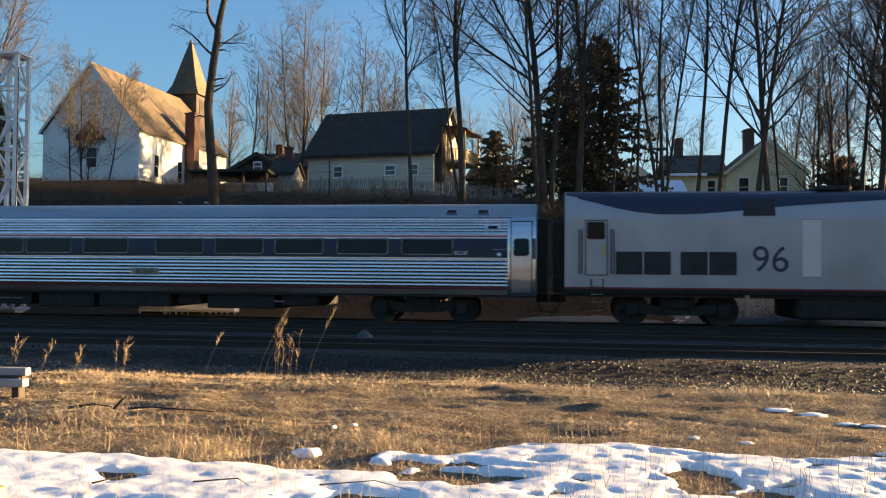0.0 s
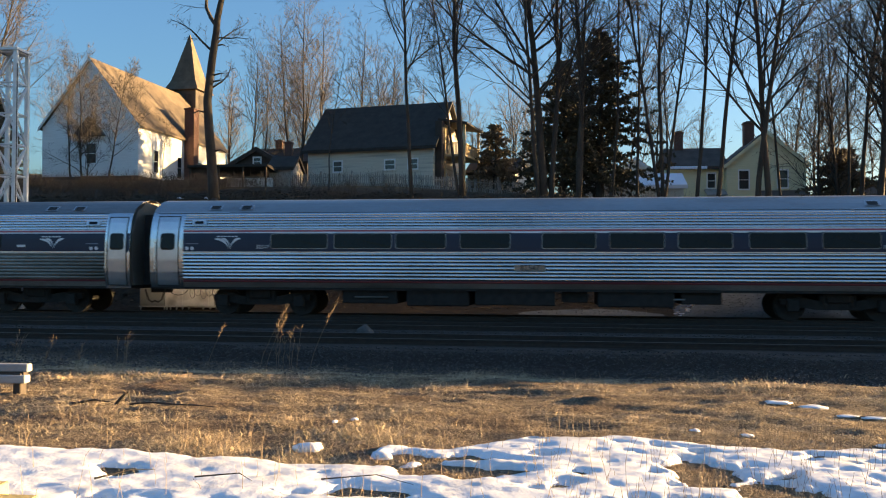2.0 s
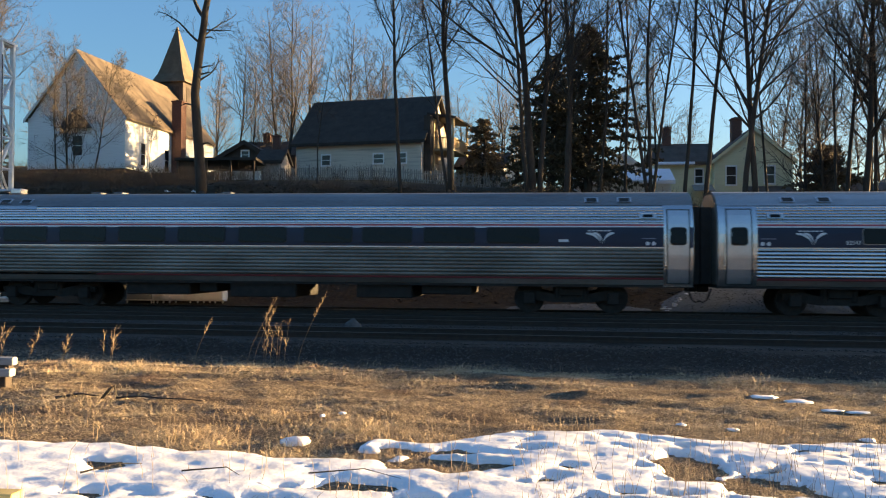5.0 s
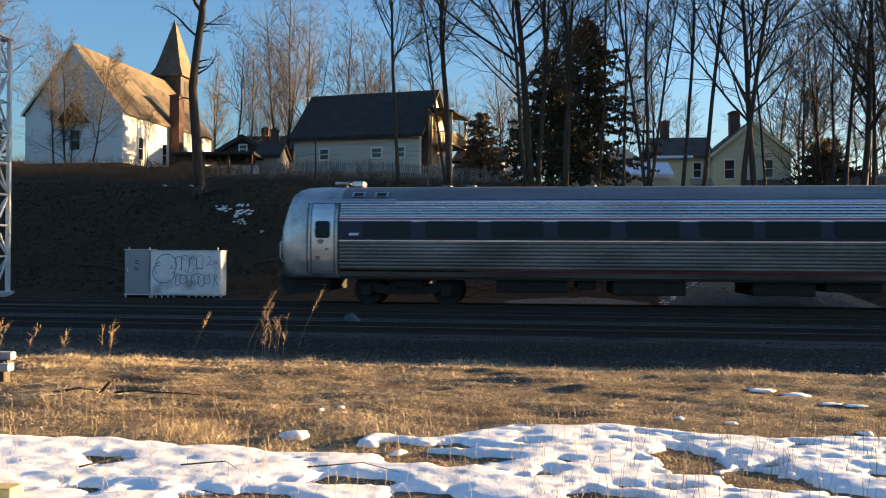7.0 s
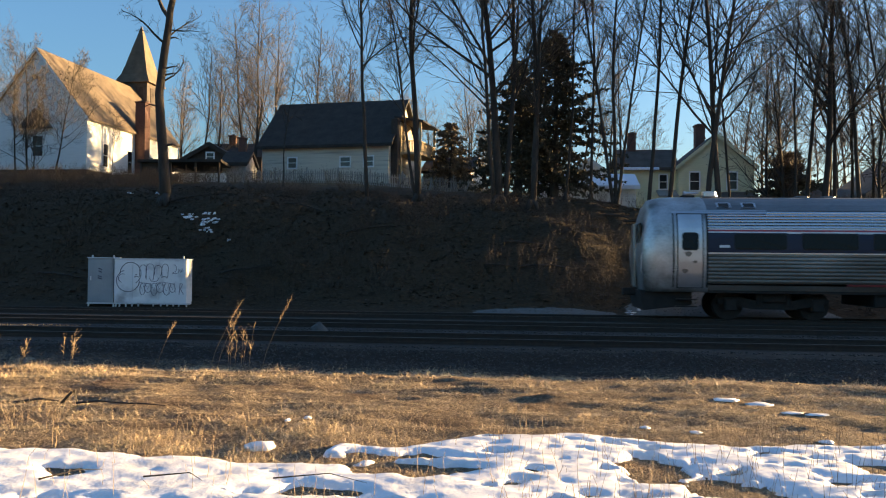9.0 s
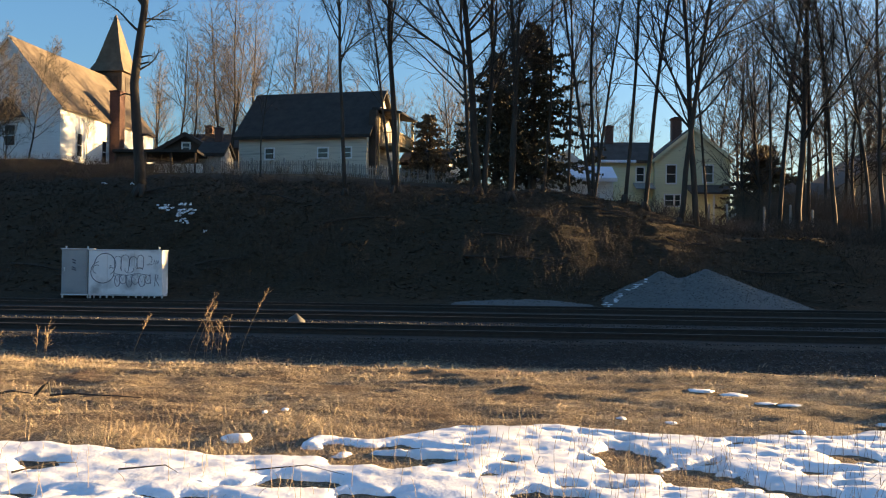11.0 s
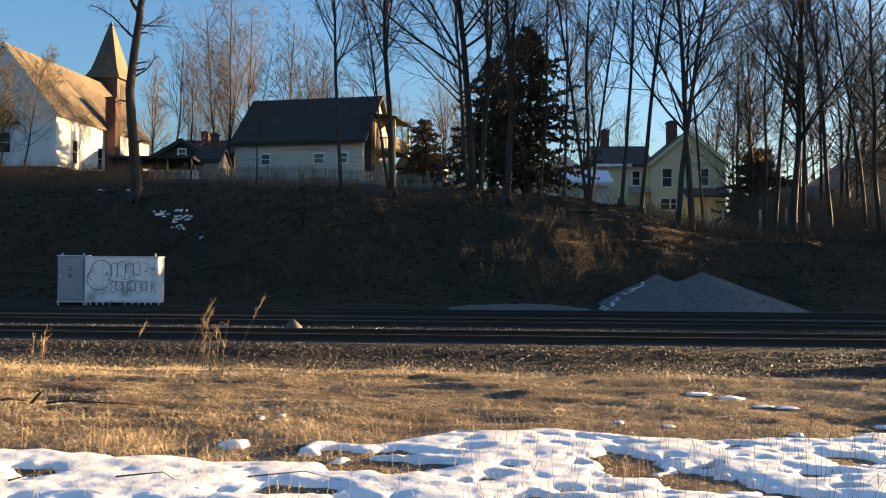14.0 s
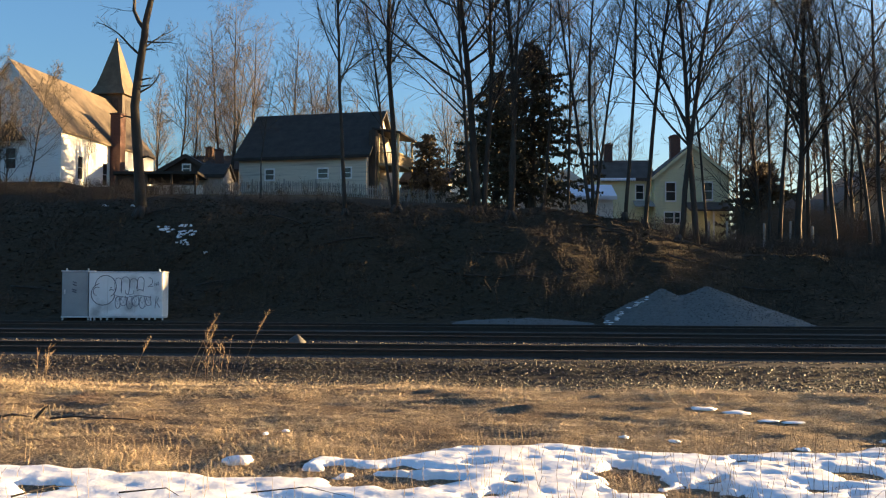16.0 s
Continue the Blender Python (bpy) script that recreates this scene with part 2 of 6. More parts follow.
def ground_material():
    m, n, l, b = node_material("ground")
    pos = n.new("ShaderNodeNewGeometry")
    sep = n.new("ShaderNodeSeparateXYZ")
    l.new(pos.outputs["Position"], sep.inputs[0])

    def tex(scale, detail=6, rough=0.55):
        t = n.new("ShaderNodeTexNoise")
        t.inputs["Scale"].default_value, t.inputs["Detail"].default_value, t.inputs["Roughness"].default_value = scale, detail, rough
        l.new(pos.outputs["Position"], t.inputs["Vector"])
        return t.outputs["Fac"]

    def mixed(f, a, c):
        x = n.new("ShaderNodeMix")
        x.data_type = "RGBA"
        l.new(f, x.inputs["Factor"])
        for key, v in (("A", a), ("B", c)):
            if isinstance(v, tuple):
                x.inputs[key].default_value = (*v, 1)
            else:
                l.new(v, x.inputs[key])
        return x.outputs["Result"]

    def ranged(v, a, c):
        x = n.new("ShaderNodeMapRange")
        x.inputs["From Min"].default_value, x.inputs["From Max"].default_value = a, c
        l.new(v, x.inputs["Value"])
        return x.outputs[0]

    def wobble(v, src, amount):
        x = n.new("ShaderNodeMath")
        x.operation = "MULTIPLY_ADD"
        x.inputs[1].default_value = amount
        l.new(src, x.inputs[0])
        l.new(v, x.inputs[2])
        return x.outputs[0]

    coarse, mid, fine = tex(0.8), tex(6), tex(45, 4)
    straw = mixed(ranged(mid, 0.35, 0.7), (0.16, 0.115, 0.075), (0.38, 0.285, 0.19))
    straw = mixed(ranged(coarse, 0.50, 0.66), straw, (0.13, 0.085, 0.055))
    # fine dark specks paint shadow gaps between the straw blades
    straw = mixed(ranged(fine, 0.42, 0.62), (0.07, 0.05, 0.034), straw)
    # gravel is nearly black: the shade lying over it is put into its colour
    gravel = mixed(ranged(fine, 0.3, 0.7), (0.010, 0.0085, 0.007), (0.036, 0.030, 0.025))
    # litter is kept darker, with the bank's shade put into its colour
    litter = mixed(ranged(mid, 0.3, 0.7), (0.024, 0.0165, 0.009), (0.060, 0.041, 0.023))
    lawn = mixed(ranged(coarse, 0.35, 0.65), (0.06, 0.045, 0.026), (0.11, 0.085, 0.045))
    y = sep.outputs["Y"]
    edge = wobble(y, coarse, 2.4)
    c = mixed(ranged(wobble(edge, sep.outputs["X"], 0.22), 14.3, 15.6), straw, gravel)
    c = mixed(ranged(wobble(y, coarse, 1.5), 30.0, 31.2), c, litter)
    c = mixed(ranged(edge, 50, 58), c, lawn)
    l.new(c, b.inputs["Base Color"])
    b.inputs["Roughness"].default_value = 0.95
    b.inputs["Specular IOR Level"].default_value = 0.2
    bp = n.new("ShaderNodeBump")
    bp.inputs["Strength"].default_value, bp.inputs["Distance"].default_value = 0.9, 0.05
    l.new(wobble(mid, fine, 0.6), bp.inputs["Height"])
    l.new(bp.outputs[0], b.inputs["Normal"])
    return m


thing("ground", "uneven ground with dry straw, gravel and leaf litter", "ground", kind="structure", geo=make_ground(), material=ground_material(), smooth=True)


# ---- railway ----
def ballast_bed(y):
    g = Geo()
    xs = [-160 + 2 * i for i in range(161)]
    prof = [(-2.5, -0.34), (-1.75, -0.15), (-0.6, -0.135), (0.6, -0.135), (1.75, -0.15), (2.5, -0.34)]
    g.v = [(x, y + p + 0.05 * fbm(x, p, 0.8, 3), q + 0.02 * fbm(x, p, 1.5, 9)) for x in xs for p, q in prof]
    g.f = [(i * 6 + k, (i + 1) * 6 + k, (i + 1) * 6 + k + 1, i * 6 + k + 1) for i in range(160) for k in range(5)]
    return g


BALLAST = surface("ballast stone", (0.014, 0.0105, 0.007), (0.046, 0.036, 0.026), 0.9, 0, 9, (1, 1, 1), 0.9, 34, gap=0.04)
TRACKS = (18.97, 23.2, 27.4)


def rail_outline(y):
    pts = [(-0.07, -0.17), (-0.07, -0.155), (-0.012, -0.135), (-0.012, -0.045), (-0.036, -0.035), (-0.036, -0.004), (0.036, -0.004),
           (0.036, -0.035), (0.012, -0.045), (0.012, -0.135), (0.07, -0.155), (0.07, -0.17)]
    return [(y + p, q) for p, q in pts]


TIE_MESH = Geo().box(-0.11, 0.11, -1.3, 1.3, -0.30, -0.155, 0.012).mesh("tie", TIE)
for row, ty in enumerate(TRACKS):
    track = thing("railway_track", "railway track with steel rails on dark wooden ties in ballast", "railway track", "parallel tracks", "structure")
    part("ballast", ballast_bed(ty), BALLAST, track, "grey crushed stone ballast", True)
    for side in (-0.7175, 0.7175):
        rail = part("rail", Geo().prism(rail_outline(ty + side), "x", -160, 160), RAIL, track, "rusty steel rail with a worn top")
        part("rail_head", Geo().box(-160, 160, ty + side - 0.031, ty + side + 0.031, -0.003, 0.0015), RAIL_HEAD, rail, "shiny worn rail top")
    first, last = ((-17, 13), (-20, 16), (-23, 18))[row]
    for i in range(int((last - first) / 0.53)):
        tie = new("tie", TIE_MESH)
        tie.parent = track
        tie.matrix_basis = pose(first + i * 0.53 + random.uniform(-0.03, 0.03), ty + random.uniform(-0.04, 0.04), random.uniform(-0.008, 0.004), 0, 0, random.uniform(-1.5, 1.5))


# ---- train ----
COACH_SIDE = ([0.90, 1.10, 1.40, 1.80, 2.20, 2.50, 2.80, 3.05, 3.25, 3.40, 3.55, 3.70, 3.80, 3.85, 3.87],
              [1.47, 1.53, 1.575, 1.60, 1.60, 1.585, 1.54, 1.475, 1.39, 1.29, 1.14, 0.88, 0.58, 0.30, 0.0])
LOCO_SIDE = ([1.00, 1.2, 3.30, 3.55, 3.80, 4.00, 4.12, 4.20, 4.24],
             [1.52, 1.55, 1.55, 1.50, 1.38, 1.22, 1.04, 0.70, 0.0])


def half(z, side):
    return float(np.interp(z, side[0], side[1]))


def shell(side, z0, z1, x0, x1, pitch=0.0, deep=0.0, out=0.0, thick=0.05, steps=8, hand=-1):
    """A strip of a car's skin between two heights, plain or fluted, with thickness."""
    zs, ys = [], []
    if pitch:
        n = round((z1 - z0) / pitch)
        for i in range(n):
            a = z0 + (z1 - z0) * i / n
            s = (z1 - z0) / n
            for f in (0.0, 0.10, 0.22, 0.36, 0.5, 0.64, 0.78, 0.90):
                zs.append(a + f * s)
                ys.append(half(a + f * s, side) + out - deep * (1 - abs(math.sin(math.pi * f))))
        zs.append(z1)
        ys.append(half(z1, side) + out - deep)
    else:
        for i in range(steps + 1):
            z = z0 + (z1 - z0) * i / steps
            zs.append(z)
            ys.append(half(z, side) + out)
    outer = [(hand * y, z) for y, z in zip(ys, zs)]
    inner = [(hand * max(y - thick, 0.0), z) for y, z in zip(ys, zs)][::-1]
    n = len(outer)
    g = Geo()
    for x in (x0, x1):
        g.v += [(x, p, q) for p, q in outer + inner]
    m = 2 * n
    g.f = [(i, i + 1, m + i + 1, m + i) for i in range(m - 1)] + [(m - 1, 0, m, 2 * m - 1)]
    for e in (0, m):
        g.f += [(e + i, e + i + 1, e + m - 2 - i, e + m - 1 - i) for i in range(n - 1)]
    return g


def plate(outline, side, low, high, hand=-1):
    """A flat outline of (x, z) laid on a car's skin, from low to high metres proud of it."""
    n = len(outline)
    v = [(x, hand * (half(z, side) + low), z) for x, z in outline] + [(x, hand * (half(z, side) + high), z) for x, z in outline]
    return Geo().add(v, [(i, (i + 1) % n, n + (i + 1) % n, n + i) for i in range(n)] + [tuple(range(n)), tuple(range(n, 2 * n))])


def lettering(name, text, size, x, z, side, material, parent, label, out=0.012):
    cu = bpy.data.curves.new(name, "FONT")
    cu.body, cu.size, cu.extrude, cu.align_x, cu.align_y = text, size, 0.002, "CENTER", "CENTER"
    cu.materials.append(material)
    ob = new(name, cu)
    ob.parent = parent
    ob.matrix_basis = pose(x, -(half(z, side) + out), z, 90, 0, 0)
    return tagged(ob, label)


WHEELS = []


def wheelset(name, truck, x, radius):
    """An axle with two flanged wheels, that turns about its own middle."""
    g = Geo()
    for y in (-0.7175, 0.7175):
        s = 1 if y > 0 else -1
        for a, b, r in ((-0.065, 0.055, radius), (-0.085, -0.062, radius + 0.028), (-0.03, 0.06, radius * 0.55)):
            g.tube([(0, y + s * a, 0), (0, y + s * b, 0)], [r, r], 28)
        for k in range(6):
            w = 2 * math.pi * k / 6
            g.tube([(radius * 0.72 * math.cos(w), y + s * 0.05, radius * 0.72 * math.sin(w)), (radius * 0.72 * math.cos(w), y + s * 0.07, radius * 0.72 * math.sin(w))], [0.03, 0.03], 8)
    g.bar((0, -0.85, 0), (0, 0.85, 0), 0.08, 10)
    ob = part(name, g, WHEEL, truck, "steel wheelset")
    ob.matrix_basis = pose(x, 0, radius)
    WHEELS.append((ob, x, radius))
    return ob


WHEEL = surface("wheel steel", (0.010, 0.009, 0.008), (0.03, 0.027, 0.024), 0.65, 0.2, 8, bump=0.1)


def truck(car, x, spacing, radius, long):
    g = Geo()
    for s in (-1, 1):
        g.prism([(x - long / 2, 0.50), (x - long / 2, 0.66), (x - spacing / 2 + 0.25, 0.72), (x - 0.5, 0.60), (x + 0.5, 0.60), (x + spacing / 2 - 0.25, 0.72),
                 (x + long / 2, 0.66), (x + long / 2, 0.50), (x + 0.6, 0.34), (x - 0.6, 0.34)], "y", s * 0.98 - 0.09, s * 0.98 + 0.09)
        for e in (-1, 1):
            g.box(x + e * spacing / 2 - 0.17, x + e * spacing / 2 + 0.17, s * 1.08 - 0.12, s * 1.08 + 0.12, radius - 0.17, radius + 0.2, 0.02)
            g.tube([(x + e * 0.42, s, 0.45), (x + e * 0.42, s, 0.95)], [0.13, 0.13], 12)
    g.box(x - 0.35, x + 0.35, -1.15, 1.15, 0.55, 0.86, 0.03)
    ob = part("truck", g, UNDER, car, "dark grimy bogie frame")
    for e in (-1, 1):
        wheelset("wheelset", ob, x + e * spacing / 2, radius)
    return ob


def coach_door(car, x0, x1, z0, z1):
    side = COACH_SIDE
    part("door_seal", shell(side, z0 - 0.02, z1 + 0.035, x0 - 0.035, x1 + 0.035, out=0.006, thick=0.03, steps=24), RUBBER, car, "black rubber door seal")
    door = part("door", shell(side, z0, z1, x0, x1, out=0.014, thick=0.04, steps=26), STEEL_FLAT, car, "plain brushed steel door")
    c = (x0 + x1) / 2
    part("frame", plate(window_outline(c - 0.25, c + 0.25, 2.13, 2.68, 0.10), side, 0.0, 0.022), RUBBER, door, "black window seal")
    part("pane", plate(window_outline(c - 0.22, c + 0.22, 2.16, 2.65, 0.08), side, 0.01, 0.026), GLASS_DARK, door, "dark window pane")
    part("handrail", Geo().bar((x0 - 0.07, -1.66, 1.5), (x0 - 0.07, -1.64, 2.4), 0.014, 6), STEEL_FLAT, car, "steel grab rail")
    return door


def equipment(car, boxes):
    for x0, x1, z0, y1 in boxes:
        part("equipment_box", Geo().box(x0, x1, -y1, y1, z0, 0.95, 0.03), UNDER, car, "dark underfloor equipment box")


def coach(name, label, windows, number, nose):
    """A fluted steel coach, 26 m between couplings; nose: its rear end is a driving cab."""
    side = COACH_SIDE
    car = thing(name, label, "train car", "train cars")
    flute0, flute1 = (2.42 if nose else 1.50), 24.76
    rear, front = (2.42 if nose else 0.36), 25.64
    low_mat = LOW_GRIME if nose else STEEL
    for hand in (-1, 1):
        part("lower_side", shell(side, 1.14, 2.05, flute0, flute1, 0.114, 0.018, hand=hand), low_mat, car, "fluted stainless steel lower side")
        part("upper_side", shell(side, 2.80, 3.36, flute0, flute1, 0.093, 0.024, hand=hand), STEEL, car, "fluted stainless steel upper side")
        part("window_band", shell(side, 2.05, 2.68, flute0, flute1, out=0.004, hand=hand), BLUE, car, "dark blue window band")
        part("sill_rail", shell(side, 2.035, 2.075, flute0, flute1, out=0.016, steps=2, hand=hand), STEEL_FLAT, car, "bright steel rib below the windows")
        part("white_stripe", shell(side, 2.675, 2.715, flute0, flute1, out=0.012, steps=2, hand=hand), WHITE, car, "white stripe")
        part("red_stripe", shell(side, 2.715, 2.77, flute0, flute1, out=0.012, steps=2, hand=hand), RED_TOP, car, "red stripe")
        part("white_stripe", shell(side, 2.77, 2.805, flute0, flute1, out=0.012, steps=2, hand=hand), WHITE, car, "pale stripe")
        part("sill_stripe", shell(side, 1.08, 1.14, 6.5 if nose else flute0, flute1, out=0.006, steps=2, hand=hand), RED, car, "dull red stripe along the sill")
        part("sill", shell(side, 0.92, 1.08, flute0, flute1, out=-0.01, steps=2, hand=hand), STEEL_DIRTY, car, "grimy steel sill")
        part("vestibule_side", shell(side, 0.86 if nose else 0.9, 3.36, 24.76, front, hand=hand, steps=34), STEEL, car, "plain steel vestibule side")
        if not nose:
            part("vestibule_side", shell(side, 0.9, 3.36, rear, 1.50, hand=hand, steps=34), STEEL, car, "plain steel vestibule side")
        part("blue_panel", shell(side, 2.05, 2.68, 25.54, 25.63, out=0.006, hand=hand), BLUE, car, "small dark blue panel beside the door")
        part("roof_half", shell(side, 3.36, 3.87, rear, front, out=0.0, steps=22, hand=hand), ROOF_STEEL if nose else STEEL_DULL, car, "plain dull roof")
    part("gutter", shell(side, 3.35, 3.375, 22.3 if not nose else 2.0, 24.9 if not nose else 4.2, out=0.025, steps=2), STEEL_FLAT, car, "rain gutter above the door")
    if not nose:
        part("gutter", shell(side, 3.35, 3.375, 0.5, 3.0, out=0.025, steps=2), STEEL_FLAT, car, "rain gutter above the door")
    part("floor", Geo().box(rear, front, -1.45, 1.45, 0.84, 0.95), UNDER, car, "dark underframe")
    for a, b in windows:
        part("window_frame", plate(window_outline(a - 0.02, b + 0.02, 2.165, 2.66, 0.09), side, -0.01, 0.012), RUBBER if nose else STEEL_DIRTY, car, "thin steel window frame")
        part("pane", plate(window_outline(a, b, 2.185, 2.645, 0.07), side, 0.0, 0.020), GLASS_DARK, car, "dark tinted window")
    for (a0, b0), (a1, b1) in zip(windows, windows[1:]):
        if a1 - b0 < 1.2:
            part("trim_tab", plate([(b0 + 0.03, 2.655), (a1 - 0.03, 2.655), (a1 - 0.03, 2.695), (b0 + 0.03, 2.695)], side, 0, 0.020), WHITE, car, "white tab between windows")
    coach_door(car, 24.88, 25.50, 0.98, 3.20)
    if nose:
        coach_door(car, 1.52, 2.24, 1.0, 3.24)
    else:
        coach_door(car, 0.62, 1.32, 0.98, 3.22)
    vents = (2.25, 3.3, 22.75, 23.75) if not nose else (2.75, 3.5, 22.4, 23.4)
    for vx in vents:
        hatch = part("roof_hatch", plate([(vx, 3.47), (vx + 0.42, 3.47), (vx + 0.42, 3.63), (vx, 3.63)], side, 0, 0.045), STEEL_FLAT, car, "steel vent hatch")
        part("grille", plate([(vx + 0.05, 3.49), (vx + 0.37, 3.49), (vx + 0.37, 3.61), (vx + 0.05, 3.61)], side, 0.02, 0.05), RUBBER, hatch, "black vent grille")
    for sx in ((1.78, 24.05) if not nose else (24.05,)):
        sign = part("sign_box", plate([(sx, 2.96), (sx + 0.48, 2.96), (sx + 0.48, 3.10), (sx, 3.10)], side, 0, 0.03), STEEL_FLAT, car, "destination sign frame")
        part("screen", plate(window_outline(sx + 0.09, sx + 0.39, 2.985, 3.075, 0.03), side, 0.01, 0.036), GLASS_DARK, sign, "dark sign glass")
    # emblem: three tapering bands below a row of small bars
    for lx in ((3.03,) if not nose else (22.85,)):
        for k, (x0, z0, x1, z1, thick) in enumerate(((-0.43, 2.49, 0.02, 2.17, 0.075), (-0.20, 2.50, 0.08, 2.17, 0.075), (0.43, 2.50, 0.10, 2.17, 0.09))):
            pts = [(x0 + (x1 - x0) * math.sin(u * math.pi / 2), z0 + (z1 - z0) * (1 - math.cos(u * math.pi / 2))) for u in (0, 0.2, 0.4, 0.6, 0.8, 1.0)]
            wide = [0.01 + thick * w for w in (0.3, 0.8, 1.0, 0.8, 0.5, 0.2)]
            band = [(lx + x, z + w / 2) for (x, z), w in zip(pts, wide)] + [(lx + x, z - w / 2) for (x, z), w in zip(pts[::-1], wide[::-1])]
            part("emblem_band", plate(band, side, 0.0, 0.010), WHITE, car, "white curved emblem band")
        for k in range(6):
            part("emblem_bar", plate([(lx - 0.36 + 0.12 * k, 2.55), (lx - 0.27 + 0.12 * k, 2.55), (lx - 0.27 + 0.12 * k, 2.585), (lx - 0.36 + 0.12 * k, 2.585)], side, 0.0, 0.010), WHITE, car, "small white bar")
    if number:
        lettering("number", number, 0.17, 4.22, 2.22, side, WHITE, car, "small white number")
        lettering("number", number, 0.17, 23.32, 2.21, side, WHITE, car, "small white number")
        board = part("number_board", plate([(12.35, 1.47), (13.3, 1.47), (13.3, 1.68), (12.35, 1.68)], side, -0.02, 0.006), STEEL_DIRTY, car, "plain steel number board")
        lettering("number", number, 0.24, 12.82, 1.57, side, RUBBER, board, "dark stencilled number", 0.010)
    else:
        for nx in (2.75, 21.6):
            part("number_bar", plate([(nx, 2.22), (nx + 0.3, 2.22), (nx + 0.3, 2.30), (nx, 2.30)], side, 0, 0.008), WHITE, car, "faint white number bar")
    for dx in ((1.64, 1.82, 24.5) if not nose else (24.28, 24.46)):
        part("pictogram", plate(window_outline(dx - 0.06, dx + 0.06, 2.12, 2.24, 0.055), side, 0, 0.008), WHITE, car, "small round white pictogram")
    for dx in ((1.6, 24.3) if not nose else (24.1,)):
        part("word_bar", plate([(dx, 2.32), (dx + 0.42, 2.32), (dx + 0.42, 2.345), (dx, 2.345)], side, 0, 0.008), WORD, car, "faint unreadable word")
    ends = (front,) if nose else (rear, front)
    for ex in ends:
        s = 1 if ex > 10 else -1
        out = [(-1.3, 0.95), (-1.45, 1.6), (-1.45, 2.7), (-1.15, 3.4), (-0.5, 3.78), (0.5, 3.78), (1.15, 3.4), (1.45, 2.7), (1.45, 1.6), (1.3, 0.95)]
        part("end_wall", Geo().prism(out, "x", ex - s * 0.1, ex + s * 0.02), STEEL_DIRTY, car, "grimy end wall")
        part("diaphragm", Geo().prism([(-0.62, 0.95), (-0.62, 3.35), (0.62, 3.35), (0.62, 0.95)], "x", ex + s * 0.02, ex + s * 0.34), RUBBER, car, "black gangway bellows")
        cp = part("coupler", Geo().box(min(ex, ex + s * 0.36), max(ex, ex + s * 0.36), -0.13, 0.13, 0.68, 0.92, 0.03), UNDER, car, "black coupler")
        part("hose", Geo().tube([(ex, -0.5, 0.8), (ex + s * 0.12, -0.5, 0.45), (ex + s * 0.25, -0.5, 0.36), (ex + s * 0.36, -0.5, 0.42)], [0.03] * 4, 6), RUBBER, cp, "hanging brake hose")
    truck(car, 4.0 if not nose else 4.5, 2.6, 0.46, 3.3)
    truck(car, 22.0, 2.6, 0.46, 3.3)
    if nose:
        equipment(car, [(7.4, 9.6, 0.45, 1.3), (9.9, 10.5, 0.55, 1.2), (11.0, 13.2, 0.40, 1.35), (15.2, 17.0, 0.42, 1.3), (17.3, 18.9, 0.55, 1.25)])
        cab_nose(car)
    else:
        equipment(car, [(6.8, 8.6, 0.42, 1.3), (8.9, 10.9, 0.36, 1.35), (11.1, 13.6, 0.40, 1.38), (13.8, 14.6, 0.50, 1.2), (14.9, 17.2, 0.38, 1.36), (17.4, 18.6, 0.48, 1.3)])
        for px in (7.2, 12.0, 16.4):
            part("pipe", Geo().bar((px, -1.32, 0.62), (px + 1.1, -1.32, 0.62), 0.035, 8), STEEL_DIRTY, car, "underfloor pipe")
    return car


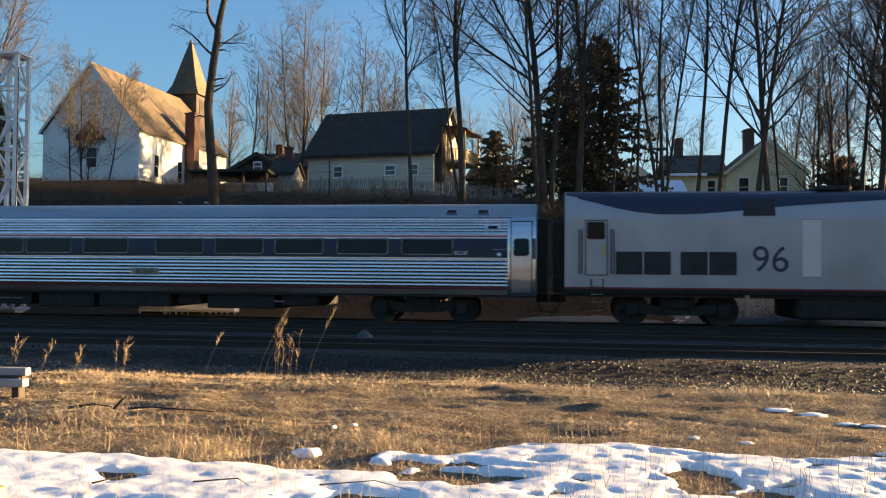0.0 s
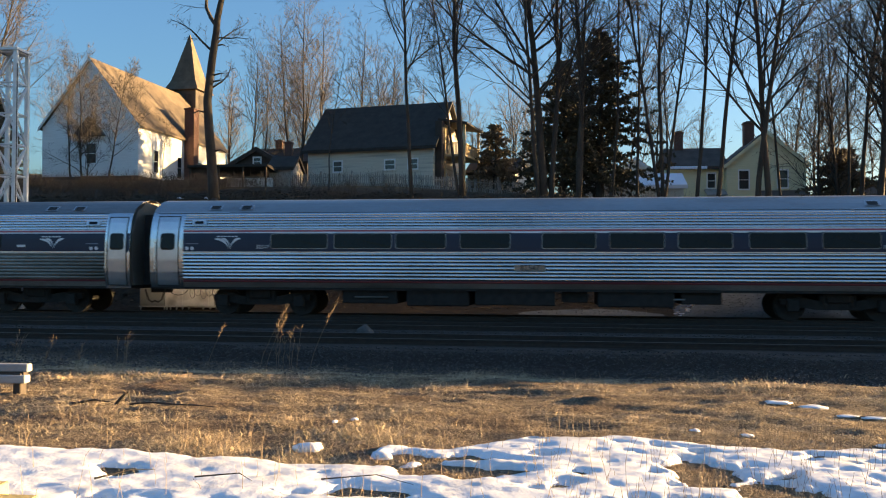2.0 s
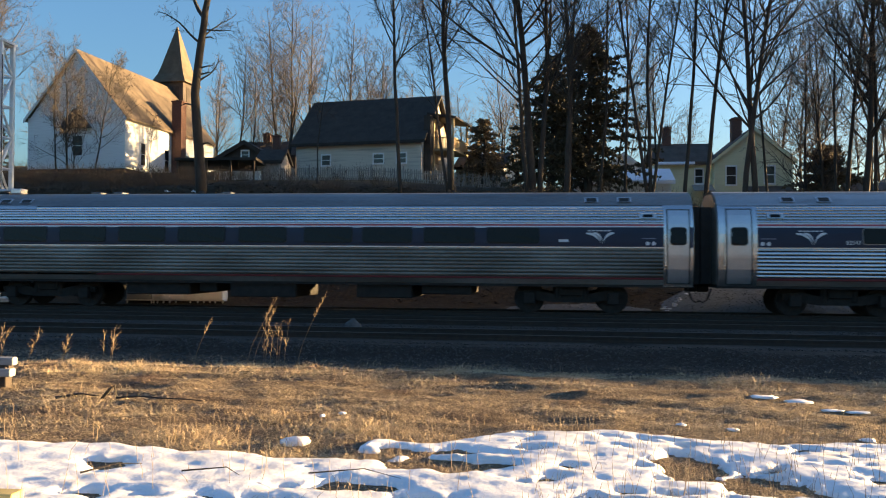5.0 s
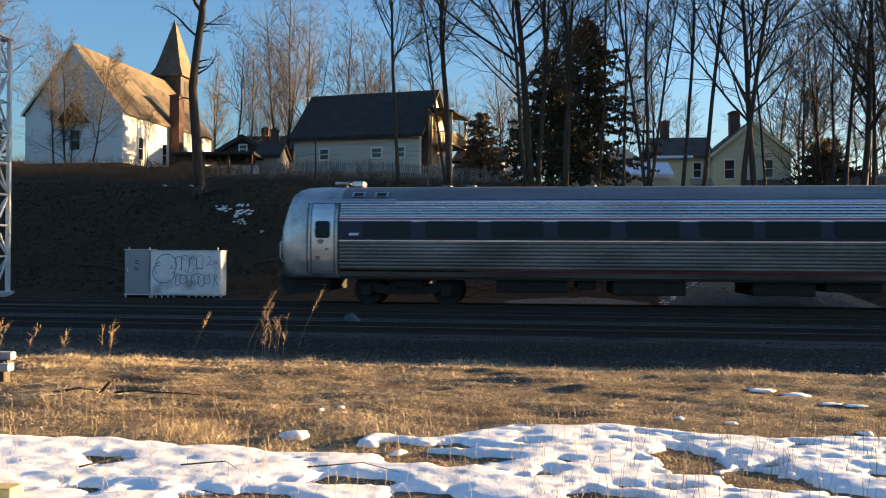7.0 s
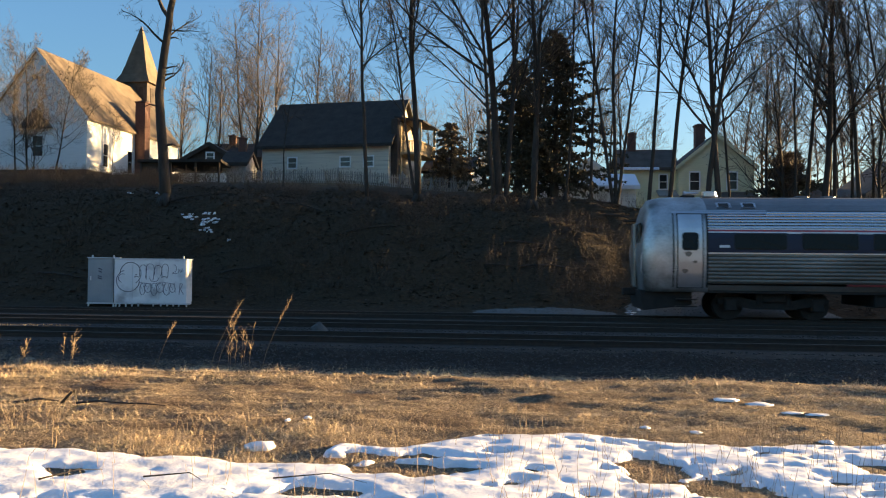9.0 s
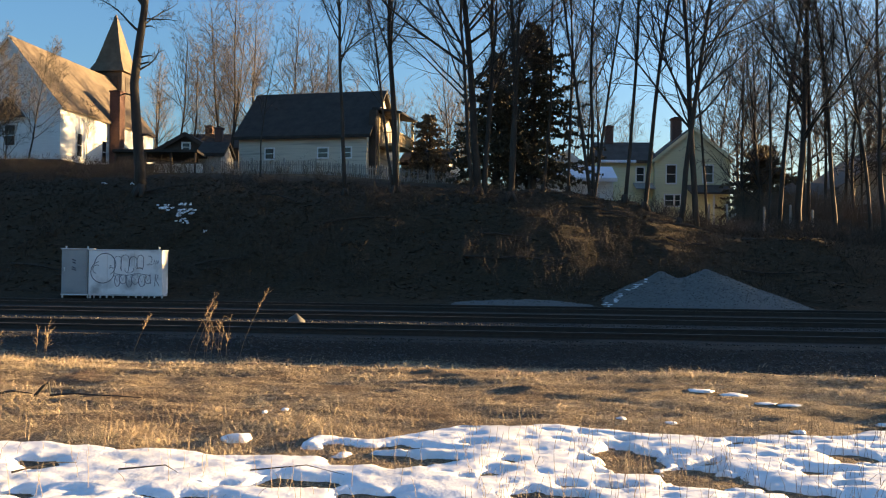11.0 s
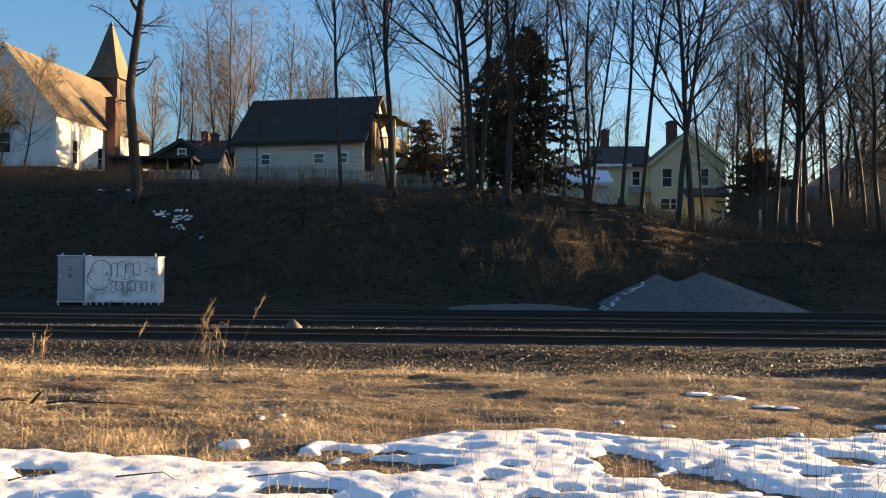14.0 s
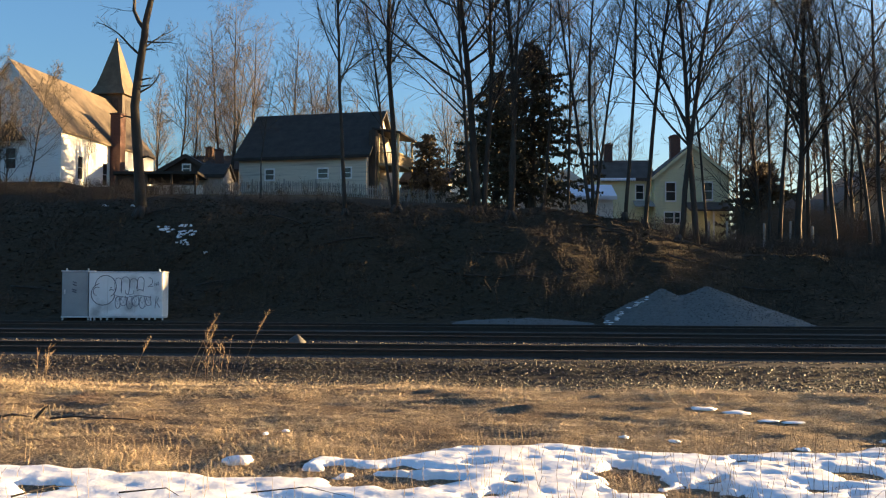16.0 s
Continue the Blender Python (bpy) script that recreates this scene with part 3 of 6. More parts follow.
def cab_nose(car):
    """The rounded driving end of the last coach."""
    zs = [0.86, 1.0, 1.3, 1.7, 2.0, 2.4, 2.8, 3.1, 3.36, 3.55, 3.70, 3.80, 3.85]
    g = Geo()
    rings = []
    for depth, wide in ((0.0, 1.0), (0.62, 1.0), (0.86, 0.975), (1.0, 0.90), (1.06, 0.74), (1.08, 0.0)):
        ring = []
        for s in (-1, 1):
            row = []
            for z in zs:
                back = 0.12 * (2.1 - z) / 1.2 if z < 2.1 else 0.33 * ((z - 2.1) / 1.5) ** 1.1
                drop = 0.0 if z < 3.6 else -0.10 * (depth / 1.08) ** 3
                row.append((2.42 - 0.94 - (depth - back * min(1, depth / 0.9)), s * half(z, COACH_SIDE) * wide, z + drop))
            ring += row if s < 0 else row[::-1]
        rings.append(ring)
    n = len(rings[0])
    # the first ring reaches back over the door bay
    rings.insert(0, [(2.42, y, z) for _, y, z in rings[0]])
    for ring in rings:
        g.v += ring
    for i in range(len(rings) - 1):
        g.f += [(i * n + k, i * n + (k + 1) % n, (i + 1) * n + (k + 1) % n, (i + 1) * n + k) for k in range(n)]
    cab = part("cab", g, CAB_STEEL, car, "rounded grimy steel driving cab end", True)
    part("windscreen", Geo().box(0.46, 0.52, -0.95, -0.3, 2.35, 3.0, 0.02), GLASS_DARK, cab, "dark cab windscreen")
    part("windscreen", Geo().box(0.46, 0.52, 0.3, 0.95, 2.35, 3.0, 0.02), GLASS_DARK, cab, "dark cab windscreen")
    part("end_door", Geo().box(0.37, 0.45, -0.28, 0.28, 1.0, 3.0, 0.02), STEEL_DIRTY, cab, "gangway end door")
    part("grab_rail", Geo().tube([(0.52, -1.36, 1.35), (0.44, -1.40, 1.5), (0.44, -1.40, 2.0), (0.55, -1.36, 2.1)], [0.02] * 4, 6), STEEL_FLAT, cab, "steel grab rail")
    part("pilot", Geo().prism([(0.55, 0.28), (0.42, 0.9), (2.0, 0.9), (2.0, 0.45)], "y", -1.25, 1.25), UNDER, cab, "black pilot below the cab")
    part("coupler", Geo().box(0.05, 0.6, -0.14, 0.14, 0.70, 0.95, 0.03), UNDER, cab, "black coupler")
    part("joint", shell(COACH_SIDE, 1.0, 3.30, 1.36, 1.40, out=0.006, thick=0.02, steps=20), RUBBER, cab, "dark upright panel joint")
    part("joint", shell(COACH_SIDE, 1.0, 3.30, 2.36, 2.42, out=0.006, thick=0.02, steps=20), RUBBER, cab, "dark upright panel joint")
    part("door_top", shell(COACH_SIDE, 3.27, 3.34, 1.36, 4.2, out=0.012, thick=0.02, steps=3), STEEL_FLAT, cab, "pale gutter over the door")
    for dx, dz, r in ((1.82, 2.02, 0.08), (1.72, 1.50, 0.07), (2.02, 1.78, 0.045)):
        part("stain", plate([(dx + r * (1.3 + 0.3 * math.sin(3 * a)) * math.cos(a), dz + r * math.sin(a)) for a in [k * 0.5236 for k in range(12)]], COACH_SIDE, 0.005, 0.017), LOW_GRIME, cab, "brown grime spot")
    part("lamp_pod", Geo().box(2.55, 2.95, -0.35, 0.05, 3.86, 4.05, 0.03), STEEL_FLAT, cab, "pale roof unit")
    for i, z in enumerate((0.40, 0.62)):
        part("step", Geo().box(1.5, 2.1, -1.5, -1.2, z, z + 0.03), UNDER, cab, "step below the cab door")
    horn = part("horn", Geo().box(1.9, 2.3, -0.2, 0.2, 3.85, 3.93, 0.01), UNDER, car, "horn cluster on the roof")
    for k in range(3):
        part("horn_bell", Geo().tube([(1.95 + 0.03 * k, -0.16 + 0.15 * k, 3.99), (2.15, -0.16 + 0.15 * k, 4.0), (2.42, -0.16 + 0.15 * k, 4.0)], [0.075, 0.035, 0.03], 10), STEEL_FLAT, horn, "pale metal horn bell")
    for x in (5.5, 6.3, 10.2):
        part("roof_pod", Geo().box(x, x + 0.35, -0.2, 0.2, 3.84, 3.92, 0.02), ROOF_STEEL, car, "low roof pod")


STEEL_DULL = surface("dull brushed steel", (0.36, 0.37, 0.38), (0.50, 0.51, 0.52), 0.42, 0.8, 0.8, (0.3, 1, 1), 0.04, 18, stain=(0.18, 0.18, 0.18))
WORD = surface("faint lettering", (0.16, 0.18, 0.24), (0.22, 0.24, 0.30), 0.5, 0, 4, bump=0)


def locomotive():
    side = LOCO_SIDE
    car = thing("locomotive", "silver and blue diesel locomotive with number 96", "locomotive", "train cars")
    for hand in (-1, 1):
        part("side", shell(side, 1.20, 3.32, 0.42, 17.6, hand=hand, steps=14), SILVER, car, "silver grey painted side")
        part("sill", shell(side, 1.02, 1.14, 0.42, 20.3, out=-0.02, hand=hand, steps=2), UNDER, car, "dark sill")
        part("sill_stripe", shell(side, 1.14, 1.20, 0.42, 20.0, out=0.004, hand=hand, steps=2), RED, car, "dull red stripe along the sill")
        part("roof_half", shell(side, 3.32, 4.24, 0.42, 17.0, hand=hand, steps=14), SILVER, car, "silver sloping roof side")
    xs = [0.45, 0.9, 1.4, 2.0, 2.6, 3.25, 4.0, 4.7, 5.4, 6.2, 7.0, 8.3, 9.67, 11.5, 13.5, 17.0]
    lows = [4.06, 3.91, 3.78, 3.61, 3.49, 3.42, 3.42, 3.45, 3.51, 3.59, 3.67, 3.76, 3.85, 3.90, 3.80, 3.2]
    g = Geo()
    steps = 10
    for x, z0 in zip(xs, lows):
        for i in range(steps + 1):
            z = z0 + (4.19 - z0) * i / steps
            g.v.append((x, -(half(z, side) + 0.006), z + 0.004))
    g.f = [(a * (steps + 1) + i, (a + 1) * (steps + 1) + i, (a + 1) * (steps + 1) + i + 1, a * (steps + 1) + i + 1) for a in range(len(xs) - 1) for i in range(steps)]
    part("swoosh", g, LOCO_BLUE, car, "dark blue sweeping roof band")
    part("frame", Geo().box(0.3, 20.4, -1.4, 1.4, 0.9, 1.12), UNDER, car, "dark underframe")
    # driving end
    part("cab", Geo().prism([(17.0, 1.0), (17.0, 4.22), (18.2, 4.2), (19.0, 3.9), (20.6, 2.7), (20.9, 1.9), (20.8, 0.6), (19.6, 0.5), (19.2, 1.0)], "y", -1.52, 1.52), SILVER, car, "silver driving cab with a sloping front")
    part("windscreen", Geo().add([(19.05, -1.2, 3.88), (19.05, 1.2, 3.88), (20.05, 1.25, 3.14), (20.05, -1.25, 3.14)], [(0, 1, 2, 3)]).moved(Matrix.Translation((0.01, 0, 0.02))), GLASS_DARK, car, "dark windscreen")
    # rear end
    part("end_wall", Geo().prism([(-1.5, 1.0), (-1.54, 3.3), (-1.2, 3.95), (-0.7, 4.18), (0.7, 4.18), (1.2, 3.95), (1.54, 3.3), (1.5, 1.0)], "x", 0.40, 0.46), UNDER, car, "dark end wall")
    part("diaphragm", Geo().box(0.05, 0.42, -0.6, 0.6, 1.0, 3.3, 0.04), RUBBER, car, "black gangway bellows")
    cp = part("coupler", Geo().box(-0.05, 0.45, -0.13, 0.13, 0.68, 0.92, 0.03), UNDER, car, "black coupler")
    part("hose", Geo().tube([(0.35, -0.6, 0.9), (0.2, -0.62, 0.5), (0.05, -0.6, 0.35), (-0.15, -0.5, 0.4)], [0.03] * 4, 6), RUBBER, cp, "hanging brake hose")
    # crew door
    part("door_seal", plate([(1.04, 1.55), (1.72, 1.55), (1.72, 3.26), (1.04, 3.26)], side, -0.01, 0.006), UNDER, car, "dark door gap")
    door = part("door", shell(side, 1.58, 3.23, 1.07, 1.69, out=0.016, steps=8), SILVER, car, "silver crew door")
    part("frame", plate(window_outline(1.09, 1.64, 2.66, 3.20, 0.06), side, 0, 0.026), RUBBER, door, "black window seal")
    part("pane", plate(window_outline(1.13, 1.60, 2.70, 3.16, 0.05), side, 0.01, 0.030), GLASS_DARK, door, "dark window pane")
    part("plate", plate([(1.58, 2.14), (1.63, 2.14), (1.64, 2.46), (1.56, 2.46)], side, 0.0, 0.034), YELLOW, door, "yellow notice")
    for hx in (0.86, 0.94, 1.82, 1.90):
        part("grab_rail", Geo().tube([(hx, -1.55, 1.6), (hx, -1.62, 1.66), (hx, -1.62, 2.9), (hx, -1.55, 2.96)], [0.018] * 4, 6), UNDER, car, "dark grab rail")
    for g0 in (1.91, 3.83):
        frame_ = part("grille_frame", plate([(g0, 1.55), (g0 + 1.75, 1.55), (g0 + 1.75, 2.33), (g0, 2.33)], side, 0, 0.02), SILVER, car, "silver grille frame")
        for k in range(2):
            a = g0 + 0.05 + 0.84 * k
            part("grille", plate([(a, 1.59), (a + 0.80, 1.59), (a + 0.80, 2.29), (a, 2.29)], side, 0.01, 0.024), RUBBER, frame_, "black air intake grille")
    part("louvre", shell(side, 3.38, 3.92, 5.72, 6.64, out=0.03), RUBBER, car, "black exhaust louvre")
    part("panel_gap", plate([(7.37, 1.55), (7.95, 1.55), (7.95, 3.27), (7.37, 3.27)], side, -0.01, 0.004), STEEL_DIRTY, car, "panel joint")
    part("panel", plate([(7.39, 1.57), (7.93, 1.57), (7.93, 3.25), (7.39, 3.25)], side, 0, 0.010), SILVER_PALE, car, "paler silver access panel")
    lettering("number", "96", 1.10, 6.49, 2.04, side, NUMBER, car, "large dark blue number 96", 0.006)
    for k, z in enumerate((0.48, 0.72, 0.96, 1.22, 1.42)):
        part("step", Geo().box(1.22, 1.58, -1.58, -1.34, z, z + 0.025), STEEL_DIRTY, car, "steel ladder step")
    for hx in (1.22, 1.58):
        part("ladder_side", Geo().bar((hx, -1.57, 0.45), (hx, -1.57, 1.45), 0.018, 6), UNDER, car, "ladder side rail")
    part("fuel_tank", Geo().box(7.3, 13.2, -1.38, 1.38, 0.28, 0.95, 0.08), UNDER, car, "dark fuel tank")
    part("filler", Geo().box(5.78, 5.92, -1.42, -1.3, 0.35, 1.0, 0.01), STEEL_DIRTY, car, "pale pipe beside the bogie")
    for x in (8.0, 14.0):
        part("roof_pod", Geo().box(x, x + 1.0, -0.9, 0.9, 4.2, 4.34, 0.03), UNDER, car, "low dark roof pod")
    truck(car, 3.85, 2.75, 0.51, 3.6)
    truck(car, 16.7, 2.75, 0.51, 3.6)
    return car


SILVER_PALE = surface("pale silver paint", (0.48, 0.49, 0.52), (0.58, 0.59, 0.61), 0.35, 0.25, 0.8, bump=0.02)
NUMBER = surface("dark blue number paint", (0.012, 0.022, 0.06), (0.018, 0.03, 0.08), 0.5, 0, 4, bump=0)
COACH = coach("coach", "stainless steel fluted coach with dark blue window band", [(4.50, 6.36), (6.60, 8.45), (8.60, 10.18), (10.65, 12.2), (13.2, 14.82), (15.25, 16.86), (17.28, 18.85), (19.35, 20.96), (21.43, 23.03)], "82547", False)
CAB_COACH = coach("cab_coach", "grimy fluted steel cab coach with rounded driving end", [(3.2, 4.72), (5.2, 6.8), (7.27, 8.86), (9.32, 10.9), (11.38, 12.95), (13.55, 15.1), (15.45, 17.02), (17.42, 19.0), (19.4, 21.0)], "", True)
LOCO = locomotive()
REAR = [(0.0, -26.28), (0.5, -23.16), (1.0, -20.03), (1.5, -16.84), (2.0, -13.65), (2.5, -10.50), (3.0, -7.42), (3.5, -4.38), (4.0, -1.34), (4.5, 1.74),
        (5.0, 4.81), (5.5, 7.89), (6.0, 10.97), (6.5, 14.05), (7.0, 17.13), (7.5, 20.20), (8.0, 23.28), (8.5, 26.37), (9.0, 29.54), (9.5, 32.7),
        (10.0, 35.85), (11.0, 42.15), (12.0, 48.45), (13.0, 54.75), (14.0, 61.05), (15.0, 67.35), (16.0, 73.65)]


def motions():
    """The train rolls along the farthest track; its wheels turn with it."""
    where = lambda t: float(np.interp(t, [r[0] for r in REAR], [r[1] for r in REAR]))
    for car, lead in ((LOCO, 26.1), (COACH, 0.0), (CAB_COACH, -26.0)):
        walk(car, [(t, pose(x + lead, TRACKS[2], 0)) for t, x in REAR])
    for ob, x, radius in WHEELS:
        walk(ob, [(i / 10, pose(x, 0, radius, 0, math.degrees((where(i / 10) - where(0)) / radius) % 360, 0)) for i in range(161)])


# ---- buildings ----
WHITE_WALL = surface("white clapboard", (0.62, 0.62, 0.60), (0.78, 0.78, 0.76), 0.6, 0, 2.0, (0.3, 0.3, 7), 0.35, 14, gap=0.03)
BEIGE_WALL = surface("beige clapboard", (0.50, 0.44, 0.35), (0.64, 0.57, 0.46), 0.65, 0, 2.0, (0.3, 0.3, 7), 0.4, 14, gap=0.03, stain=(0.34, 0.31, 0.26))
YELLOW_WALL = surface("pale yellow clapboard", (0.62, 0.58, 0.36), (0.74, 0.70, 0.46), 0.65, 0, 2.0, (0.3, 0.3, 7), 0.4, 14, gap=0.03)
TAN_ROOF = surface("tan asphalt shingles", (0.088, 0.063, 0.042), (0.145, 0.108, 0.073), 0.9, 0, 1.5, (1, 1, 1), 0.4, 9, gap=0.03)
DARK_ROOF = surface("charcoal asphalt shingles", (0.020, 0.0165, 0.0135), (0.044, 0.037, 0.031), 0.9, 0, 1.5, (1, 1, 1), 0.4, 9, gap=0.03)
BROWN_ROOF = surface("brown asphalt shingles", (0.055, 0.042, 0.034), (0.10, 0.08, 0.065), 0.9, 0, 1.5, (1, 1, 1), 0.4, 9, gap=0.03)
BRICK = surface("red brick", (0.08, 0.038, 0.030), (0.145, 0.07, 0.052), 0.85, 0, 5, (1, 1, 3), 0.5, 22, gap=0.02)
TRIM = surface("white trim paint", (0.68, 0.68, 0.66), (0.80, 0.80, 0.78), 0.5, 0, 4)
HOUSE_GLASS = surface("house window glass", (0.015, 0.017, 0.020), (0.03, 0.033, 0.04), 0.08, 0, 1, bump=0)
DARK_WOOD = surface("dark brown timber", (0.030, 0.022, 0.017), (0.065, 0.048, 0.036), 0.85, 0, 4, (1, 1, 0.4), 0.4)
GREY_WOOD = surface("weathered grey timber", (0.20, 0.185, 0.165), (0.36, 0.34, 0.31), 0.85, 0, 5, (1, 1, 0.3), 0.4, per="object", spread=0.3)
TAN_WOOD = surface("tan painted timber", (0.36, 0.27, 0.15), (0.50, 0.39, 0.23), 0.7, 0, 5, (1, 1, 0.3), 0.3)
SNOW_ROOF = surface("snow on a roof", (0.72, 0.76, 0.84), (0.82, 0.85, 0.90), 0.6, 0, 1.2, bump=0.3)
SNOW = surface("old crusted snow", (0.70, 0.73, 0.78), (0.84, 0.85, 0.87), 0.55, 0, 5, (1, 1, 1), 0.45, 40, gap=0.012, stain=(0.66, 0.65, 0.64), stain_scale=2.0)


def house(name, label, at, w, d, eave, ridge, along, wall, roof, windows=(), over=0.35, sill=-1.5, group="houses behind the bank"):
    """A gabled house, its front on y = 0; along: the ridge's way. windows: face, place along it, middle height, width, height."""
    h = thing(name, label, "house" if "church" not in name else "church", group, at=at)
    t = 0.22
    if along == "x":
        mid = d / 2
        part("wall", Geo().box(0, w, 0, t, sill, eave), wall, h)
        part("wall", Geo().box(0, w, d - t, d, sill, eave), wall, h)
        for x in (0.002, w - t - 0.002):
            part("gable_wall", Geo().prism([(t, sill), (t, eave), (mid, ridge - 0.05), (d - t, eave), (d - t, sill)], "x", x, x + t), wall, h)
        k = (ridge - eave) / mid
        for s in (-1, 1):
            y0, y1 = (-over, mid) if s < 0 else (d + over, mid)
            z0 = eave - over * k
            part("roof", Geo().prism([(y0, z0), (y1, ridge), (y1, ridge + 0.22), (y0, z0 + 0.22)], "x", -over, w + over), roof, h)
            part("fascia", Geo().prism([(y0 - s * -0.03, z0 - 0.06), (y0 + s * 0.05, z0 - 0.06), (y0 + s * 0.05, z0 + 0.16), (y0 - s * -0.03, z0 + 0.16)], "x", -over, w + over), roof, h, "dark eaves board")
    else:
        mid = w / 2
        for x in (0.0, w - t):
            part("wall", Geo().box(x, x + t, 0, d, sill, eave), wall, h)
        for y in (0.002, d - t - 0.002):
            part("gable_wall", Geo().prism([(t, sill), (t, eave), (mid, ridge - 0.05), (w - t, eave), (w - t, sill)], "y", y, y + t), wall, h)
        k = (ridge - eave) / mid
        for s in (-1, 1):
            x0, x1 = (-over, mid) if s < 0 else (w + over, mid)
            z0 = eave - over * k
            part("roof", Geo().prism([(x0, z0), (x1, ridge), (x1, ridge + 0.22), (x0, z0 + 0.22)], "y", -over, d + over), roof, h)
            part("bargeboard", Geo().prism([(x0, z0 - 0.16), (x1, ridge - 0.16), (x1, ridge + 0.16), (x0, z0 + 0.16)], "y", -over - 0.03, -over + 0.03), wall, h, "painted bargeboard")
    for face, a, z, ww, hh in windows:
        def put(g):
            if face == "front":
                return g.moved(Matrix.Translation((a, 0, z)))
            return g.moved(Matrix.Translation((w if face == "right" else 0, a, z)) @ Euler((0, 0, radians(90 if face == "right" else -90))).to_matrix().to_4x4())
        win = part("window", put(Geo().box(-ww / 2 - 0.1, ww / 2 + 0.1, -0.06, 0.05, hh / 2, hh / 2 + 0.12).box(-ww / 2 - 0.1, ww / 2 + 0.1, -0.09, 0.05, -hh / 2 - 0.12, -hh / 2)
                                 .box(-ww / 2 - 0.1, -ww / 2, -0.05, 0.05, -hh / 2, hh / 2).box(ww / 2, ww / 2 + 0.1, -0.05, 0.05, -hh / 2, hh / 2)), TRIM, h, "white window casing")
        part("pane", put(Geo().box(-ww / 2, ww / 2, -0.02, 0.02, 0.02, hh / 2)), HOUSE_GLASS, win, "dark upper sash")
        part("pane", put(Geo().box(-ww / 2, ww / 2, -0.012, 0.02, -hh / 2, -0.02)), HOUSE_GLASS, win, "dark lower sash")
        part("sash_rail", put(Geo().box(-ww / 2, ww / 2, -0.035, 0.02, -0.025, 0.025)), TRIM, win, "white sash rail")
    return h


def chimney(h, x, y, half_w, z0, z1):
    c = part("chimney", Geo().box(x - half_w, x + half_w, y - half_w, y + half_w, z0, z1 - 0.15), BRICK, h, "red brick chimney")
    part("cap", Geo().box(x - half_w - 0.08, x + half_w + 0.08, y - half_w - 0.08, y + half_w + 0.08, z1 - 0.15, z1, 0.02), BRICK, c, "corbelled chimney top")
    part("flue", Geo().box(x - half_w * 0.5, x + half_w * 0.5, y - half_w * 0.5, y + half_w * 0.5, z1, z1 + 0.12), UNDER, c, "dark flue")
    return c


# church with a steeple at its far end
CHURCH = house("church", "white clapboard church with tan shingle roof and steeple", pose(-50.6, 76, 10.0, 0, 0, -3.0), 10.4, 19.0, 5.4, 11.85, "y", WHITE_WALL, TAN_ROOF,
               [("right", 3.3, 2.1, 0.85, 2.2), ("right", 8.0, 2.0, 0.85, 2.2), ("right", 12.6, 2.0, 0.85, 2.2), ("right", 16.0, 2.0, 0.85, 2.2), ("front", 5.4, 2.6, 1.0, 1.9)], over=0.3)
chimney(CHURCH, 10.95, 9.6, 0.55, -1.0, 8.6)
part("foundation", Geo().box(-0.05, 10.45, -0.05, 19.05, -2.0, 0.35), BALLAST, CHURCH, "grey stone footing")
tower = part("tower", Geo().box(3.5, 6.9, 18.2, 21.6, -1.0, 12.9), BROWN_ROOF, CHURCH, "brown shingled bell tower")
for tx in (4.0, 5.5):
    part("louvre", Geo().box(tx, tx + 0.9, 18.15, 18.22, 10.0, 12.2), DARK_WOOD, tower, "dark belfry louvre")
part("louvre", Geo().box(6.88, 6.95, 19.0, 20.8, 8.8, 12.2), DARK_WOOD, tower, "dark side louvre")
spire = Geo()
rings = [(2.15, 12.7), (2.05, 12.95), (1.62, 13.8), (1.30, 14.9), (0.72, 17.2), (0.05, 19.8)]
for r, z in rings:
    spire.v += [(5.2 + sx * r, 19.9 + sy * r, z) for sx, sy in ((-1, -1), (1, -1), (1, 1), (-1, 1))]
spire.f = [(i * 4 + k, i * 4 + (k + 1) % 4, (i + 1) * 4 + (k + 1) % 4, (i + 1) * 4 + k) for i in range(len(rings) - 1) for k in range(4)] + [(0, 1, 2, 3)]
part("spire", spire, TAN_ROOF, CHURCH, "flared shingled spire")
hood = part("entry_hood", Geo().prism([(3.6, 4.3), (7.0, 4.3), (5.3, 6.2)], "y", -0.5, 0.05), BROWN_ROOF, CHURCH, "brown gabled hood on the end wall")

# low house with charcoal roof and a two-storey porch on its end
HOUSE = house("house", "low beige house with charcoal gable roof and end porch", pose(-21.9, 71.2, 8.6, 0, 0, -10), 11.7, 8.6, 3.4, 7.55, "x", BEIGE_WALL, DARK_ROOF,
              [("front", 2.9, 1.75, 0.75, 0.85), ("front", 7.8, 1.75, 0.85, 0.75), ("front", 9.9, 1.75, 0.8, 0.8), ("right", 2.2, 4.8, 0.7, 1.0)], over=0.4)
part("porch_floor", Geo().box(11.72, 14.0, 1.6, 6.4, 2.5, 2.7), TAN_WOOD, HOUSE, "timber balcony floor")
part("porch_roof", Geo().prism([(11.7, 5.6), (14.3, 5.2), (14.3, 5.35), (11.7, 5.8)], "y", 1.3, 6.8), DARK_ROOF, HOUSE, "small porch roof")
for px, py in ((13.85, 1.7), (13.85, 6.2), (12.1, 1.7)):
    part("porch_post", Geo().box(px, px + 0.16, py, py + 0.16, -1.2, 5.3), TAN_WOOD, HOUSE, "tan porch post")
for k in range(15):
    part("baluster", Geo().box(11.95 + 0.13 * k, 12.02 + 0.13 * k, 1.62, 1.67, 2.7, 3.6), TAN_WOOD, HOUSE, "tan baluster")
for k in range(18):
    part("baluster", Geo().box(13.9, 13.95, 1.9 + 0.24 * k, 1.98 + 0.24 * k, 2.7, 3.6), TAN_WOOD, HOUSE, "tan baluster")
